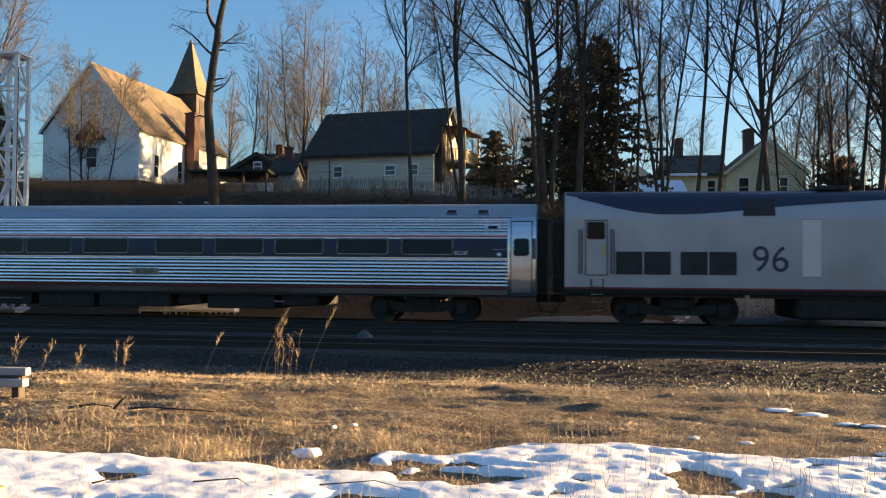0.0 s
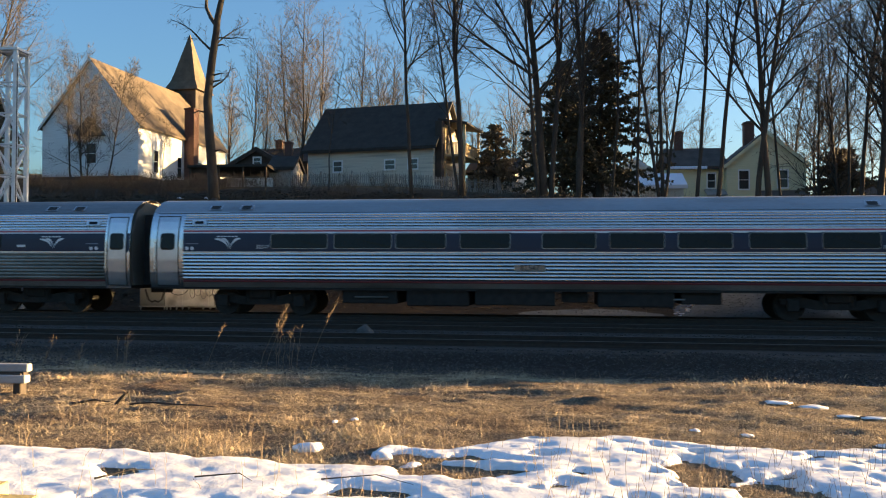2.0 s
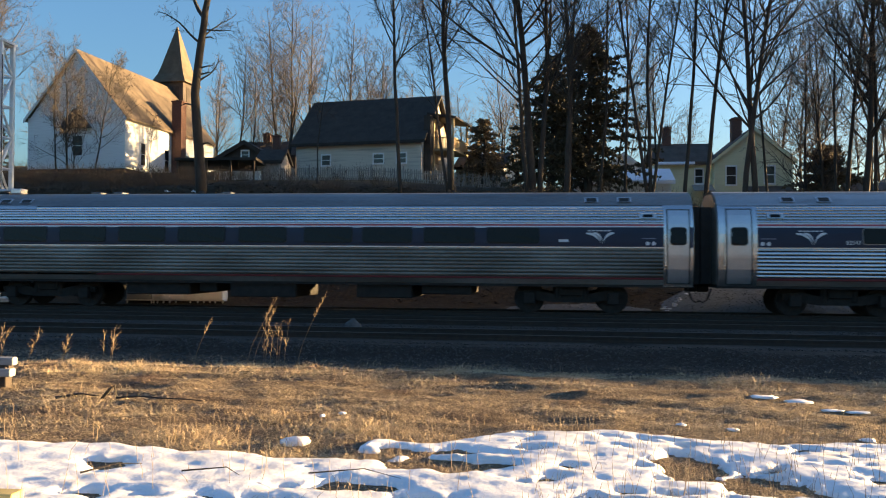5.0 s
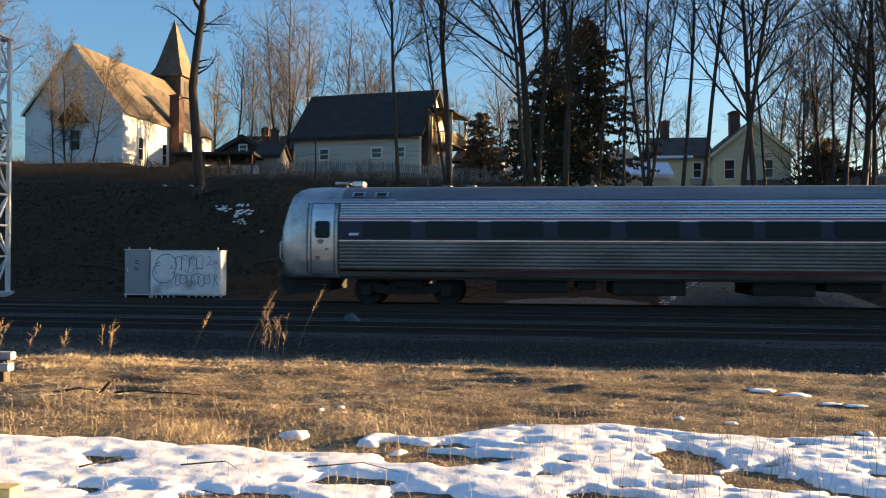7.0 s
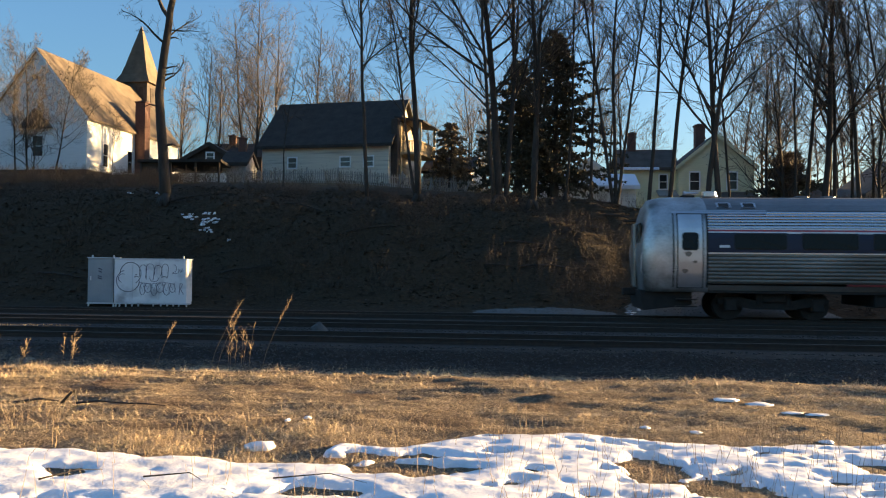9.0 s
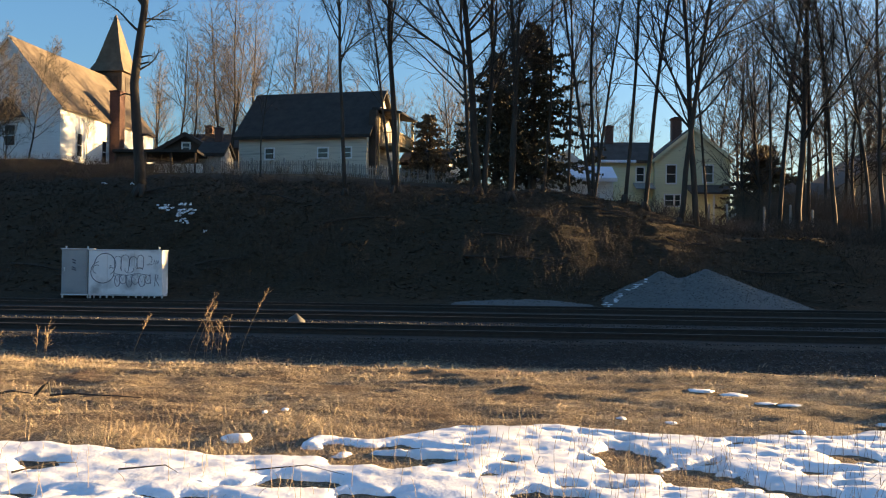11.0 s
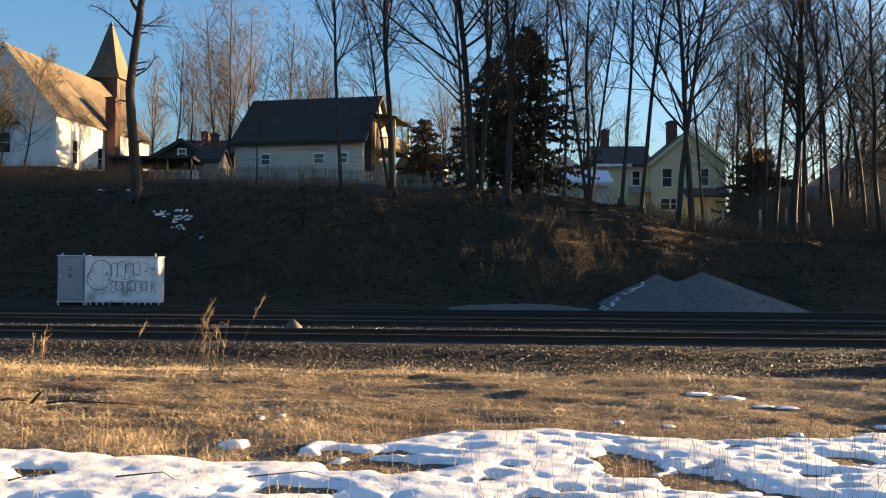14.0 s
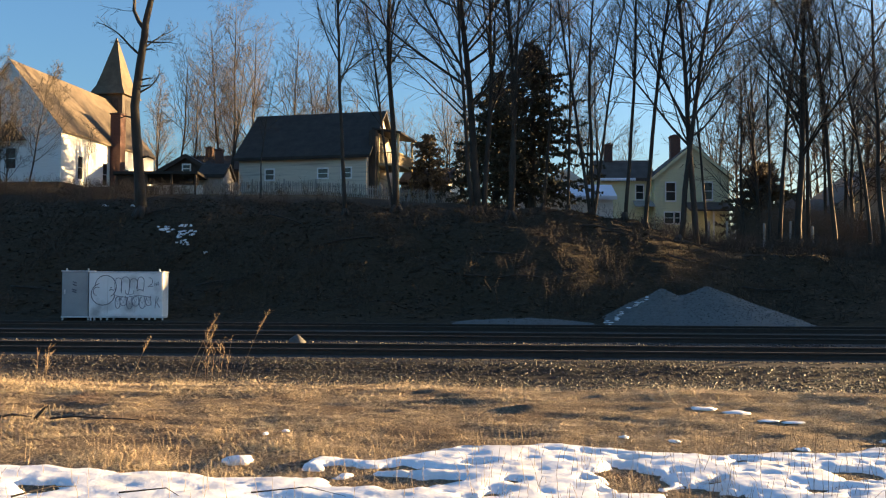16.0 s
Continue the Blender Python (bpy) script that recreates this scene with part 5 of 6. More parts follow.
def bare_tree(label, x, y, stems, spec, seed, group="bare trees on the bank", name="bare_tree", fine=BARK, bole=None):
    """A leafless tree; stems: base offset, lean in x and y, height, radius at the base. bole: a crooked trunk's own line, with stubs and limbs."""
    rnd = random.Random(seed)
    stem, twig = Geo(), Geo()
    if bole:
        line, radii, limbs = bole
        stem.tube([Vector(p) for p in line], radii, 10)
        for at, way, long, r in limbs:
            grow(stem, twig, rnd, Vector(at), Vector(way), long, r, 1, SPECS[spec], 0.2)
        for k in range(9):
            j = 2 + k % (len(line) - 3)
            p = Vector(line[j]).lerp(Vector(line[j + 1]), rnd.random())
            a = rnd.choice((0.2, 3.0)) + rnd.gauss(0, 0.5)
            stem.tube([p, p + Vector((math.cos(a) * 0.5, math.sin(a) * 0.3, 0.12)), p + Vector((math.cos(a) * 0.8, math.sin(a) * 0.3, -0.05 + 0.2 * rnd.random()))], [0.06, 0.04, 0.015], 5)
    for ox, lx, ly, tall, r in stems:
        grow(stem, twig, rnd, Vector((ox, 0, -0.4)), Vector((lx, ly, 1)), tall, r * 0.66, 0, SPECS[spec], 0.2)
    for k in range(5):
        a = k * 1.256 + rnd.random()
        r = stems[0][4]
        stem.tube([(stems[0][0] + math.cos(a) * r * 0.3, math.sin(a) * r * 0.3, 0.35), (stems[0][0] + math.cos(a) * r * 1.5, math.sin(a) * r * 1.5, -0.25)], [r * 0.55, r * 0.3], 5)
    t = thing(name, label, "tree", group, at=pose(x, y, ground_z(x, y)))
    part("trunk", stem, BARK, t, "dark bark trunk and limbs", True)
    part("crown", twig, fine, t, "crown of fine bare twigs")
    return t


# paler copy of TWIG: sun and haze on the stand are painted into it
TWIG_PALE = surface("brown twigs with painted sunlight", (0.085, 0.063, 0.046), (0.175, 0.132, 0.096), 0.85, 0, 2, bump=0)
# along the crest of the bank
bare_tree("gnarled dark bare tree leaning on the bank", -17.15, 40.0, [(0, 0, 0, 0.8, 0.36)], "stub", 3, bole=(
    [(0, 0, -0.4), (-0.1, 0, 1.2), (-0.22, 0, 2.6), (-0.35, 0, 4.0), (-0.45, 0, 5.4), (-0.32, 0, 6.6), (-0.2, 0, 7.6), (-0.02, 0, 8.8), (0.05, 0, 9.6), (0.4, 0, 11.2), (0.8, 0.1, 13.0), (1.0, 0.1, 15.0)],
    [0.31, 0.26, 0.24, 0.225, 0.21, 0.20, 0.19, 0.175, 0.16, 0.13, 0.10, 0.06],
    [((0.0, 0, 9.2), (-0.6, 0.1, 0.75), 5.0, 0.12), ((-0.15, 0, 7.9), (-0.75, -0.2, 0.5), 2.6, 0.07), ((0.0, 0, 8.6), (0.8, 0.2, -0.1), 1.6, 0.05), ((-0.4, 0, 6.0), (0.9, 0.1, 0.35), 1.8, 0.06),
     ((0.5, 0, 11.6), (0.7, 0.2, 0.7), 3.5, 0.07), ((0.3, 0, 10.9), (-0.7, 0.3, 0.7), 3.6, 0.07), ((-0.1, 0, 8.2), (0.7, 0.3, 0.5), 2.2, 0.05), ((0.9, 0, 13.6), (-0.6, 0.3, 0.7), 3.0, 0.05)]))
bare_tree("slender straight bare tree at the bank top", -7.2, 41.0, [(0, -0.012, 0, 19, 0.17)], "tall", 11)
bare_tree("straight bare tree with ascending limbs", -4.8, 42.5, [(0, 0.0, 0, 21, 0.27), (-0.1, -0.17, 0, 14, 0.13)], "tall", 12)
bare_tree("thick bare tree with clustered stems", -0.65, 42.0, [(0, -0.02, 0, 21, 0.34), (0.35, 0.03, 0.05, 19, 0.24), (-0.2, -0.09, 0, 18, 0.18)], "broad", 13)
bare_tree("tall bare tree forking high up", 1.0, 41.5, [(0, 0.035, 0, 12, 0.26), (0.02, 0.05, 0.02, 20, 0.22)], "tall", 14)
bare_tree("thin bare tree among others", 2.8, 44.0, [(0, 0.075, 0, 19, 0.12)], "thin", 15)
bare_tree("thin bare tree among others", 4.2, 45.0, [(0, 0.03, 0, 19, 0.13)], "thin", 16)
bare_tree("multi-stemmed bare tree at the bank top", 5.2, 43.0, [(0, -0.10, 0, 17, 0.15), (0.05, 0.05, 0, 18, 0.16), (0.1, 0.17, 0, 16, 0.13)], "thin", 17)
bare_tree("slim curved bare tree", 6.9, 43.0, [(0, 0.06, 0, 20, 0.16)], "thin", 18)
bare_tree("slim leaning bare tree", 7.8, 42.5, [(0, 0.10, 0, 20, 0.18)], "tall", 19)
bare_tree("twin-stemmed bare tree crossing above its base", 9.6, 41.0, [(-0.4, 0.09, 0, 18, 0.22), (0.45, -0.04, 0, 19, 0.24)], "broad", 20)
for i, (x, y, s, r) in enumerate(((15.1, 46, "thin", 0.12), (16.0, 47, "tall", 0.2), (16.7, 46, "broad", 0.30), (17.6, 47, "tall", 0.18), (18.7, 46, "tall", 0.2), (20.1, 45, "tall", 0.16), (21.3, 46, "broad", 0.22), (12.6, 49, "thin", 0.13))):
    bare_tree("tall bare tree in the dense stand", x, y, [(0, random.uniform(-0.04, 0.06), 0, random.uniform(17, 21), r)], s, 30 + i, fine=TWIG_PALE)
# in front of the church, and beside the mast
bare_tree("small spreading bare tree before the church", -36.6, 60.0, [(0, 0.02, 0, 10.5, 0.13), (0.3, 0.20, 0, 8, 0.08)], "bushy", 50)
bare_tree("small leaning bare tree before the church", -34.0, 59.0, [(0, 0.14, 0, 9.5, 0.11)], "broad", 51)
bare_tree("slender bare tree before the church", -38.8, 62.0, [(0, -0.05, 0, 10.5, 0.12)], "broad", 52)
bare_tree("spreading bare tree beside the lattice mast", -36.0, 45.5, [(0, 0.10, 0, 17, 0.34), (0.3, 0.25, 0.05, 15, 0.2)], "broad", 53)
bare_tree("young bare tree in front of the house", -12.9, 46.0, [(0, 0, 0, 8.5, 0.07)], "sparse", 54)
bare_tree("tall open-crowned bare tree behind the cottage", -24.4, 76.0, [(0, 0.0, 0, 18, 0.22), (0.1, 0.14, 0, 14, 0.14)], "broad", 55)
bare_tree("round-crowned bare tree behind the cottage", -29.4, 80.0, [(0, 0.02, 0, 11.5, 0.2)], "bushy", 57)
bare_tree("fine-twigged bare tree behind the house", -16.8, 82.0, [(0, 0.0, 0, 13.5, 0.18)], "bushy", 58)
bare_tree("thin bare tree by the church wall", -36.5, 73.0, [(0, 0, 0, 6.5, 0.06)], "sparse", 56)

# woods further back: five kinds, repeated
for key in ("broad", "tall", "bushy"):
    SPECS["far " + key] = dict(SPECS[key], fat=1.5, kids=(19, 8, 6))
KINDS = []
for i, (s, tall, r) in enumerate((("broad", 15, 0.2), ("tall", 17, 0.2), ("bushy", 13, 0.17), ("tall", 15, 0.17), ("broad", 17, 0.24))):
    KINDS.append(bare_tree("bare tree in the woods behind", -60 + 14 * i, 112, [(0, 0.03 * (i - 2), 0, tall, r)], "far " + s, 70 + i, "bare trees in the woods behind", fine=TWIG))
rnd_woods = random.Random(5)


def more_trees(n, x0, x1, y0, y1, s0, s1, kinds):
    for _ in range(n):
        x, y = rnd_woods.uniform(x0, x1), rnd_woods.uniform(y0, y1)
        t = copy_thing(KINDS[rnd_woods.choice(kinds)], pose(x, y, ground_z(x, y) - 0.2, 0, 0, rnd_woods.uniform(0, 360)))
        t.scale = [rnd_woods.uniform(s0, s1)] * 3


more_trees(13, -75, -34, 100, 125, 0.6, 0.95, (0, 1, 2, 3, 4))
more_trees(38, -36, 8, 86, 112, 0.5, 0.82, (0, 2, 2, 4, 3))
more_trees(5, -3, 9, 63, 74, 0.7, 1.0, (1, 3))
more_trees(32, 17.5, 40, 50, 62, 0.85, 1.2, (0, 1, 2, 2, 3, 4))
more_trees(12, 8, 45, 80, 100, 0.7, 1.0, (0, 1, 2, 3, 4))
more_trees(22, 22, 70, 72, 100, 0.9, 1.3, (0, 2, 2, 4))
for x, y, s in ((-31.6, 82, 0.85), (-27.5, 84, 1.0), (-20.0, 80, 0.95), (-16.5, 82, 0.9), (-26.0, 92, 1.05)):
    t = copy_thing(KINDS[rnd_woods.choice((0, 4))], pose(x, y, ground_z(x, y) - 0.2, 0, 0, rnd_woods.uniform(0, 360)))
    t.scale = [s] * 3

NEEDLES = surface("dark evergreen needles", (0.030, 0.030, 0.018), (0.085, 0.072, 0.042), 0.8, 0, 3, bump=0, per="island", spread=0.5)
BROWN_NEEDLES = surface("browned evergreen needles", (0.08, 0.06, 0.038), (0.18, 0.135, 0.08), 0.8, 0, 3, bump=0, per="island", spread=0.5)


def conifer(label, x, y, tall, wide, seed, bare=0.06, material=None):
    """An evergreen: a trunk, whorled drooping boughs, and sprays of needles along them."""
    rnd = random.Random(seed)
    stem, leaf = Geo(), Geo()
    stem.tube([(0, 0, -0.4), (0.1, 0, tall * 0.5), (0, 0, tall)], [0.28, 0.17, 0.02], 8)
    tiers = int(tall * 7.5)
    for i in range(tiers):
        u = bare + (1 - bare) * (i + rnd.random()) / tiers
        reach = wide * (1 - u) ** 0.6 * rnd.uniform(0.35, 1.2) + 0.2
        for k in range(rnd.choice((3, 4, 5))):
            a = rnd.uniform(0, 6.283)
            out = Vector((math.cos(a), math.sin(a), 0))
            p0 = Vector((0, 0, tall * u))
            tip = p0 + out * reach + Vector((0, 0, rnd.uniform(-0.55, 0.45) * reach))
            midp = p0.lerp(tip, 0.5) + Vector((0, 0, 0.08 * reach))
            stem.tube([p0, midp, tip], [0.035, 0.02, 0.006], 3, False)
            m = int(3 + reach * 5)
            for j in range(m):
                w = 0.2 + 0.8 * (j + rnd.random()) / m
                c = p0.lerp(midp, w * 2) if w < 0.5 else midp.lerp(tip, w * 2 - 1)
                for _ in range(7):
                    d = (out * rnd.uniform(0.2, 1.0) + Vector((rnd.gauss(0, 0.6), rnd.gauss(0, 0.6), rnd.gauss(-0.1, 0.6)))).normalized()
                    s = rnd.uniform(0.13, 0.30)
                    n = d.cross(Vector((rnd.gauss(0, 1), rnd.gauss(0, 1), rnd.gauss(0, 1)))).normalized() * s * 0.28
                    e = c + d * s
                    leaf.add([c, c.lerp(e, 0.5) + n, e, c.lerp(e, 0.55) - n], [(0, 1, 2, 3)])
    t = thing("evergreen_tree", label, "tree", "evergreen trees", at=pose(x, y, ground_z(x, y)))
    part("trunk", stem, BARK, t, "dark trunk and boughs")
    part("crown", leaf, material or NEEDLES, t, "dense drooping needle sprays")
    return t


conifer("broad dark evergreen tree behind the bank", 2.6, 52, 10.5, 4.2, 1)
conifer("broad dark evergreen tree behind the bank", 0.4, 55, 9.0, 3.8, 2)
conifer("dark evergreen beside the church", -49.5, 68, 7.5, 2.6, 3)
conifer("low dark evergreen behind the cottage", -20.5, 84, 6.5, 3.0, 4)
conifer("dark evergreen among the bare stand", 19.9, 63, 6.2, 3.2, 6, material=BROWN_NEEDLES)
conifer("dark evergreen among the bare stand", 22.4, 68, 6.5, 3.0, 7, material=BROWN_NEEDLES)
conifer("small brown evergreen by the porch", -5.5, 74, 5.8, 2.6, 5, material=BROWN_NEEDLES)


def brush(name, label, places, material, tall=(0.5, 1.4), stalks=9, seed=4, spread=0.5):
    """A thicket of thin stalks with side twigs, too many to count."""
    rnd = random.Random(seed)
    g = Geo()
    for x, y in places:
        z = ground_z(x, y)
        for _ in range(stalks):
            h = rnd.uniform(*tall)
            d = Vector((rnd.gauss(0, spread), rnd.gauss(0, spread), 1)).normalized()
            p = Vector((x + rnd.gauss(0, 0.25), y + rnd.gauss(0, 0.25), z - 0.05))
            q = p + d * h * 0.55
            e = q + (d + Vector((rnd.gauss(0, 0.35), rnd.gauss(0, 0.35), 0))).normalized() * h * 0.45
            g.tube([p, q, e], [0.009, 0.006, 0.003], 3, False)
            for _ in range(3):
                s = p.lerp(e, rnd.uniform(0.35, 0.9))
                f = s + (d + Vector((rnd.gauss(0, 0.7), rnd.gauss(0, 0.7), rnd.gauss(0, 0.3)))).normalized() * h * 0.3
                g.tube([s, f], [0.005, 0.002], 3, False)
    return thing(name, label, "brush", kind="stuff", geo=g, material=material)


rb = random.Random(8)
# BRUSH is much darker than TWIG: shade is put into the stem colour
BRUSH = surface("shade-darkened brush stems", (0.020, 0.014, 0.009), (0.060, 0.043, 0.029), 0.9, 0, 2, bump=0)
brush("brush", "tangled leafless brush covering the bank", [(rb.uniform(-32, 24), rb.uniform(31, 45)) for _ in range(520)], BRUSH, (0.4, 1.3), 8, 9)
brush("brush", "reddish leafless brush on the sunny bank crest", [(rb.uniform(8, 24), rb.uniform(40.5, 46)) for _ in range(260)], TWIG, (0.4, 1.0), 9, 10)
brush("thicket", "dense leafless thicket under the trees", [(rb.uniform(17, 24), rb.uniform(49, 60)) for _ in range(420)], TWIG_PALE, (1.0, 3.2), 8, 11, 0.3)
brush("thicket", "dark tangled shrubs below the church", [(rb.uniform(-42, -20), rb.uniform(46, 56)) for _ in range(330)], BRUSH, (0.6, 1.5), 9, 13, 0.5)
brush("thicket", "leafless shrubs along the garden fences", [(rb.uniform(-45, 6), rb.uniform(50, 58)) for _ in range(80)], BRUSH, (0.5, 1.6), 8, 12, 0.4)

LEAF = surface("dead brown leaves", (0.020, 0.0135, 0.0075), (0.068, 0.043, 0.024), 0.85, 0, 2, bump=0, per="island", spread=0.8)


def leaf_litter():
    rnd = random.Random(14)
    g = Geo()
    for _ in range(16000):
        x, y = rnd.uniform(-30, 22), 30.6 + 14 * rnd.random() ** 0.9
        z = ground_z(x, y) + rnd.uniform(0.0, 0.015)
        a, s, t = rnd.uniform(0, 6.283), rnd.uniform(0.05, 0.13), rnd.gauss(0, 0.05)
        c, q = math.cos(a) * s, math.sin(a) * s
        g.add([(x + c, y + q, z + 0.02), (x - q * 0.5, y + c * 0.5, z + t * 0.4), (x - c, y - q, z + 0.015 - t * 0.4), (x + q * 0.5, y - c * 0.5, z + 0.02)], [(0, 1, 2, 3)])
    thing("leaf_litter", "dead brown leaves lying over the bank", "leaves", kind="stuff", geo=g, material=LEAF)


leaf_litter()
for i, (x, y, z0, s) in enumerate(((-15.1, 38, 0, 0.5), (-14.0, 37.4, 0, 0.55), (-14.3, 38.2, 0, 0.35), (-13.8, 36.8, 0, 0.4), (-16.0, 34.2, 0, 0.2), (-15.3, 33.9, 0, 0.18), (-19.6, 41.2, 0, 0.2), (-18.4, 41.8, 0, 0.16), (-12.6, 36.2, 0, 0.12))):
    g = Geo()
    for k in range(14):
        v, f = STONES[(i + k) % 8]
        dx, dy, w = random.gauss(0, 0.4) * s, random.gauss(0, 0.25) * s, random.uniform(0.2, 0.55) * s
        g.add([(x + dx + p * w, y + dy + q * w * 0.8, ground_z(x + dx, y + dy) + 0.02 + r * 0.12 + (q * 0.35 * w)) for p, q, r in v], f)
    thing("snow_patch", "small melting snow patch on the dark bank", "snow", "snow patches", "stuff", geo=g, material=SNOW, smooth=True)
for i in range(14):
    x, y = rb.uniform(-24, 16), rb.uniform(33, 41)
    a = rb.uniform(-0.5, 0.5)
    l = rb.uniform(1.2, 3.2)
    pts = [Vector((x + l * u * math.cos(a), y + l * u * math.sin(a), ground_z(x + l * u * math.cos(a), y + l * u * math.sin(a)) + 0.08 + 0.05 * math.sin(5 * u))) for u in (0, 0.3, 0.6, 1.0)]
    thing("fallen_branch", "fallen bare branch lying on the bank", "branch", "fallen branches", geo=Geo().tube(pts, [0.05, 0.045, 0.03, 0.012], 6), material=BARK)


# ---- meadow ----
SNOW_EDGE_X = [-9, -4.1, -3.43, -2.65, -2.15, -1.62, -1.51, -0.9, -0.33, 0.54, 1.36, 1.94, 2.86, 3.89, 9]
SNOW_EDGE_Y = [6.95, 6.79, 6.73, 6.81, 6.62, 6.75, 7.30, 7.30, 7.78, 8.08, 7.85, 7.70, 8.0, 8.35, 9.0]
# bare patches in the snow: middle and half widths
BARE = [(-0.72, 6.54, 0.55, 0.30), (1.14, 6.81, 0.34, 0.45), (0.0, 6.2, 0.16, 0.16), (1.61, 6.34, 0.42, 0.36), (-3.44, 6.15, 0.16, 0.12), (-1.45, 5.85, 0.42, 0.16),
        (-0.76, 5.52, 0.32, 0.24), (0.39, 5.66, 0.3, 0.14), (3.09, 7.09, 0.25, 0.2), (-3.14, 5.4, 0.25, 0.1), (-2.05, 5.28, 0.34, 0.11), (-1.55, 6.78, 0.28, 0.20),
        (-0.95, 6.95, 0.5, 0.14), (2.3, 5.9, 0.3, 0.2), (0.9, 5.35, 0.4, 0.12), (2.6, 6.6, 0.2, 0.12)]


def snow_mask(x, y):
    """Over 0 where snow lies, in metres from its edge."""
    m = float(np.interp(x, SNOW_EDGE_X, SNOW_EDGE_Y)) - y + 0.13 * fbm(x, y, 2.4, 1.0, 4)
    m = min(m, y - 3.3 + 0.5 * fbm(x, y, 0.9, 5.0, 3), x + 6.7 + 0.4 * fbm(x, y, 0.9, 6.0, 3), 5.2 - x + 0.4 * fbm(x, y, 0.9, 9.0, 3))
    m = min(m, 0.15 + 0.34 * fbm(x * 0.7, y * 1.25, 4.2, 17.0, 4) + 0.05 * max(0.0, 1.0 - x))
    for cx, cy, a, b in BARE:
        d = math.hypot((x - cx) / a, (y - cy) / b)
        m = min(m, (d - 0.85) * b * 1.3 + 0.17 * fbm(x * 0.8, y, 4.6, 2.0, 4))
    return m


def snow_field():
    g = Geo()
    xs = [-7.1 + 0.034 * i for i in range(372)]
    ys = [2.9 + 0.034 * j for j in range(178)]
    keep = []
    for y in ys:
        for x in xs:
            m = snow_mask(x, y)
            dents = 0.004 - 0.013 * max(0.0, noise.noise((x * 3.8 + 4.0, y * 6.6, 3.0)) - 0.02) + 0.0065 * fbm(x * 0.8, y * 1.3, 6.5, 8.0, 4) + 0.0035 * fbm(x * 0.8, y * 1.3, 13.0, 18.0, 2)
            z = -0.012 + 0.05 * fbm(x, y, 0.35, 2.0, 3) * 0.9 + 0.036 * (1 - math.exp(-max(m, 0) * 17)) + dents * min(1, max(m, 0) * 7)
            if m < 0:
                z = ground_z(x, y) + m * 0.8
            g.v.append((x, y, z))
            keep.append(m > -0.06)
    n = len(xs)
    g.f = [(j * n + i, j * n + i + 1, (j + 1) * n + i + 1, (j + 1) * n + i) for j in range(len(ys) - 1) for i in range(n - 1)
           if keep[j * n + i] or keep[j * n + i + 1] or keep[(j + 1) * n + i]]
    return thing("snow_cover", "crusted melting snow with bare grassy holes", "snow", kind="stuff", geo=g, material=SNOW, smooth=True)


snow_field()
for i, (x, y, a, b, h) in enumerate(((-2.18, 7.20, 0.14, 0.10, 0.11), (-2.25, 8.3, 0.03, 0.04, 0.03), (-2.09, 8.5, 0.045, 0.04, 0.035), (2.62, 10.45, 0.17, 0.10, 0.035), (3.0, 10.35, 0.19, 0.13, 0.045),
                                     (3.22, 9.85, 0.13, 0.07, 0.022), (3.47, 9.75, 0.14, 0.07, 0.022), (3.0, 8.2, 0.07, 0.05, 0.04), (1.8, 8.3, 0.06, 0.05, 0.03), (4.3, 8.75, 0.3, 0.09, 0.04), (1.35, 8.5, 0.05, 0.04, 0.03))):
    bm = bmesh.new()
    bmesh.ops.create_icosphere(bm, subdivisions=3, radius=1.0)
    for v in bm.verts:
        k = 1 + 0.35 * noise.fractal(v.co * 1.6 + Vector((i * 3.1, 0, 0)), 1.0, 2.0, 3)
        v.co = Vector((x + v.co.x * a * k, y + v.co.y * b * k, ground_z(x, y) + max(v.co.z, -0.3) * h * k * 0.6 + 0.002))
    me = bpy.data.meshes.new("snow_lump")
    bm.to_mesh(me)
    bm.free()
    me.materials.append(SNOW)
    me.shade_smooth()
    tagged(new("snow_lump", me), "small leftover lump of old snow on grass", "snow", "snow lumps")

STRAW = surface("dry straw grass", (0.16, 0.11, 0.064), (0.70, 0.55, 0.36), 0.75, 0, 3, bump=0, per="island", spread=0.9, stain=(0.27, 0.175, 0.115), stain_scale=0.8)
STALK = surface("dry reed stalks", (0.13, 0.09, 0.058), (0.24, 0.17, 0.11), 0.8, 0, 4, bump=0)


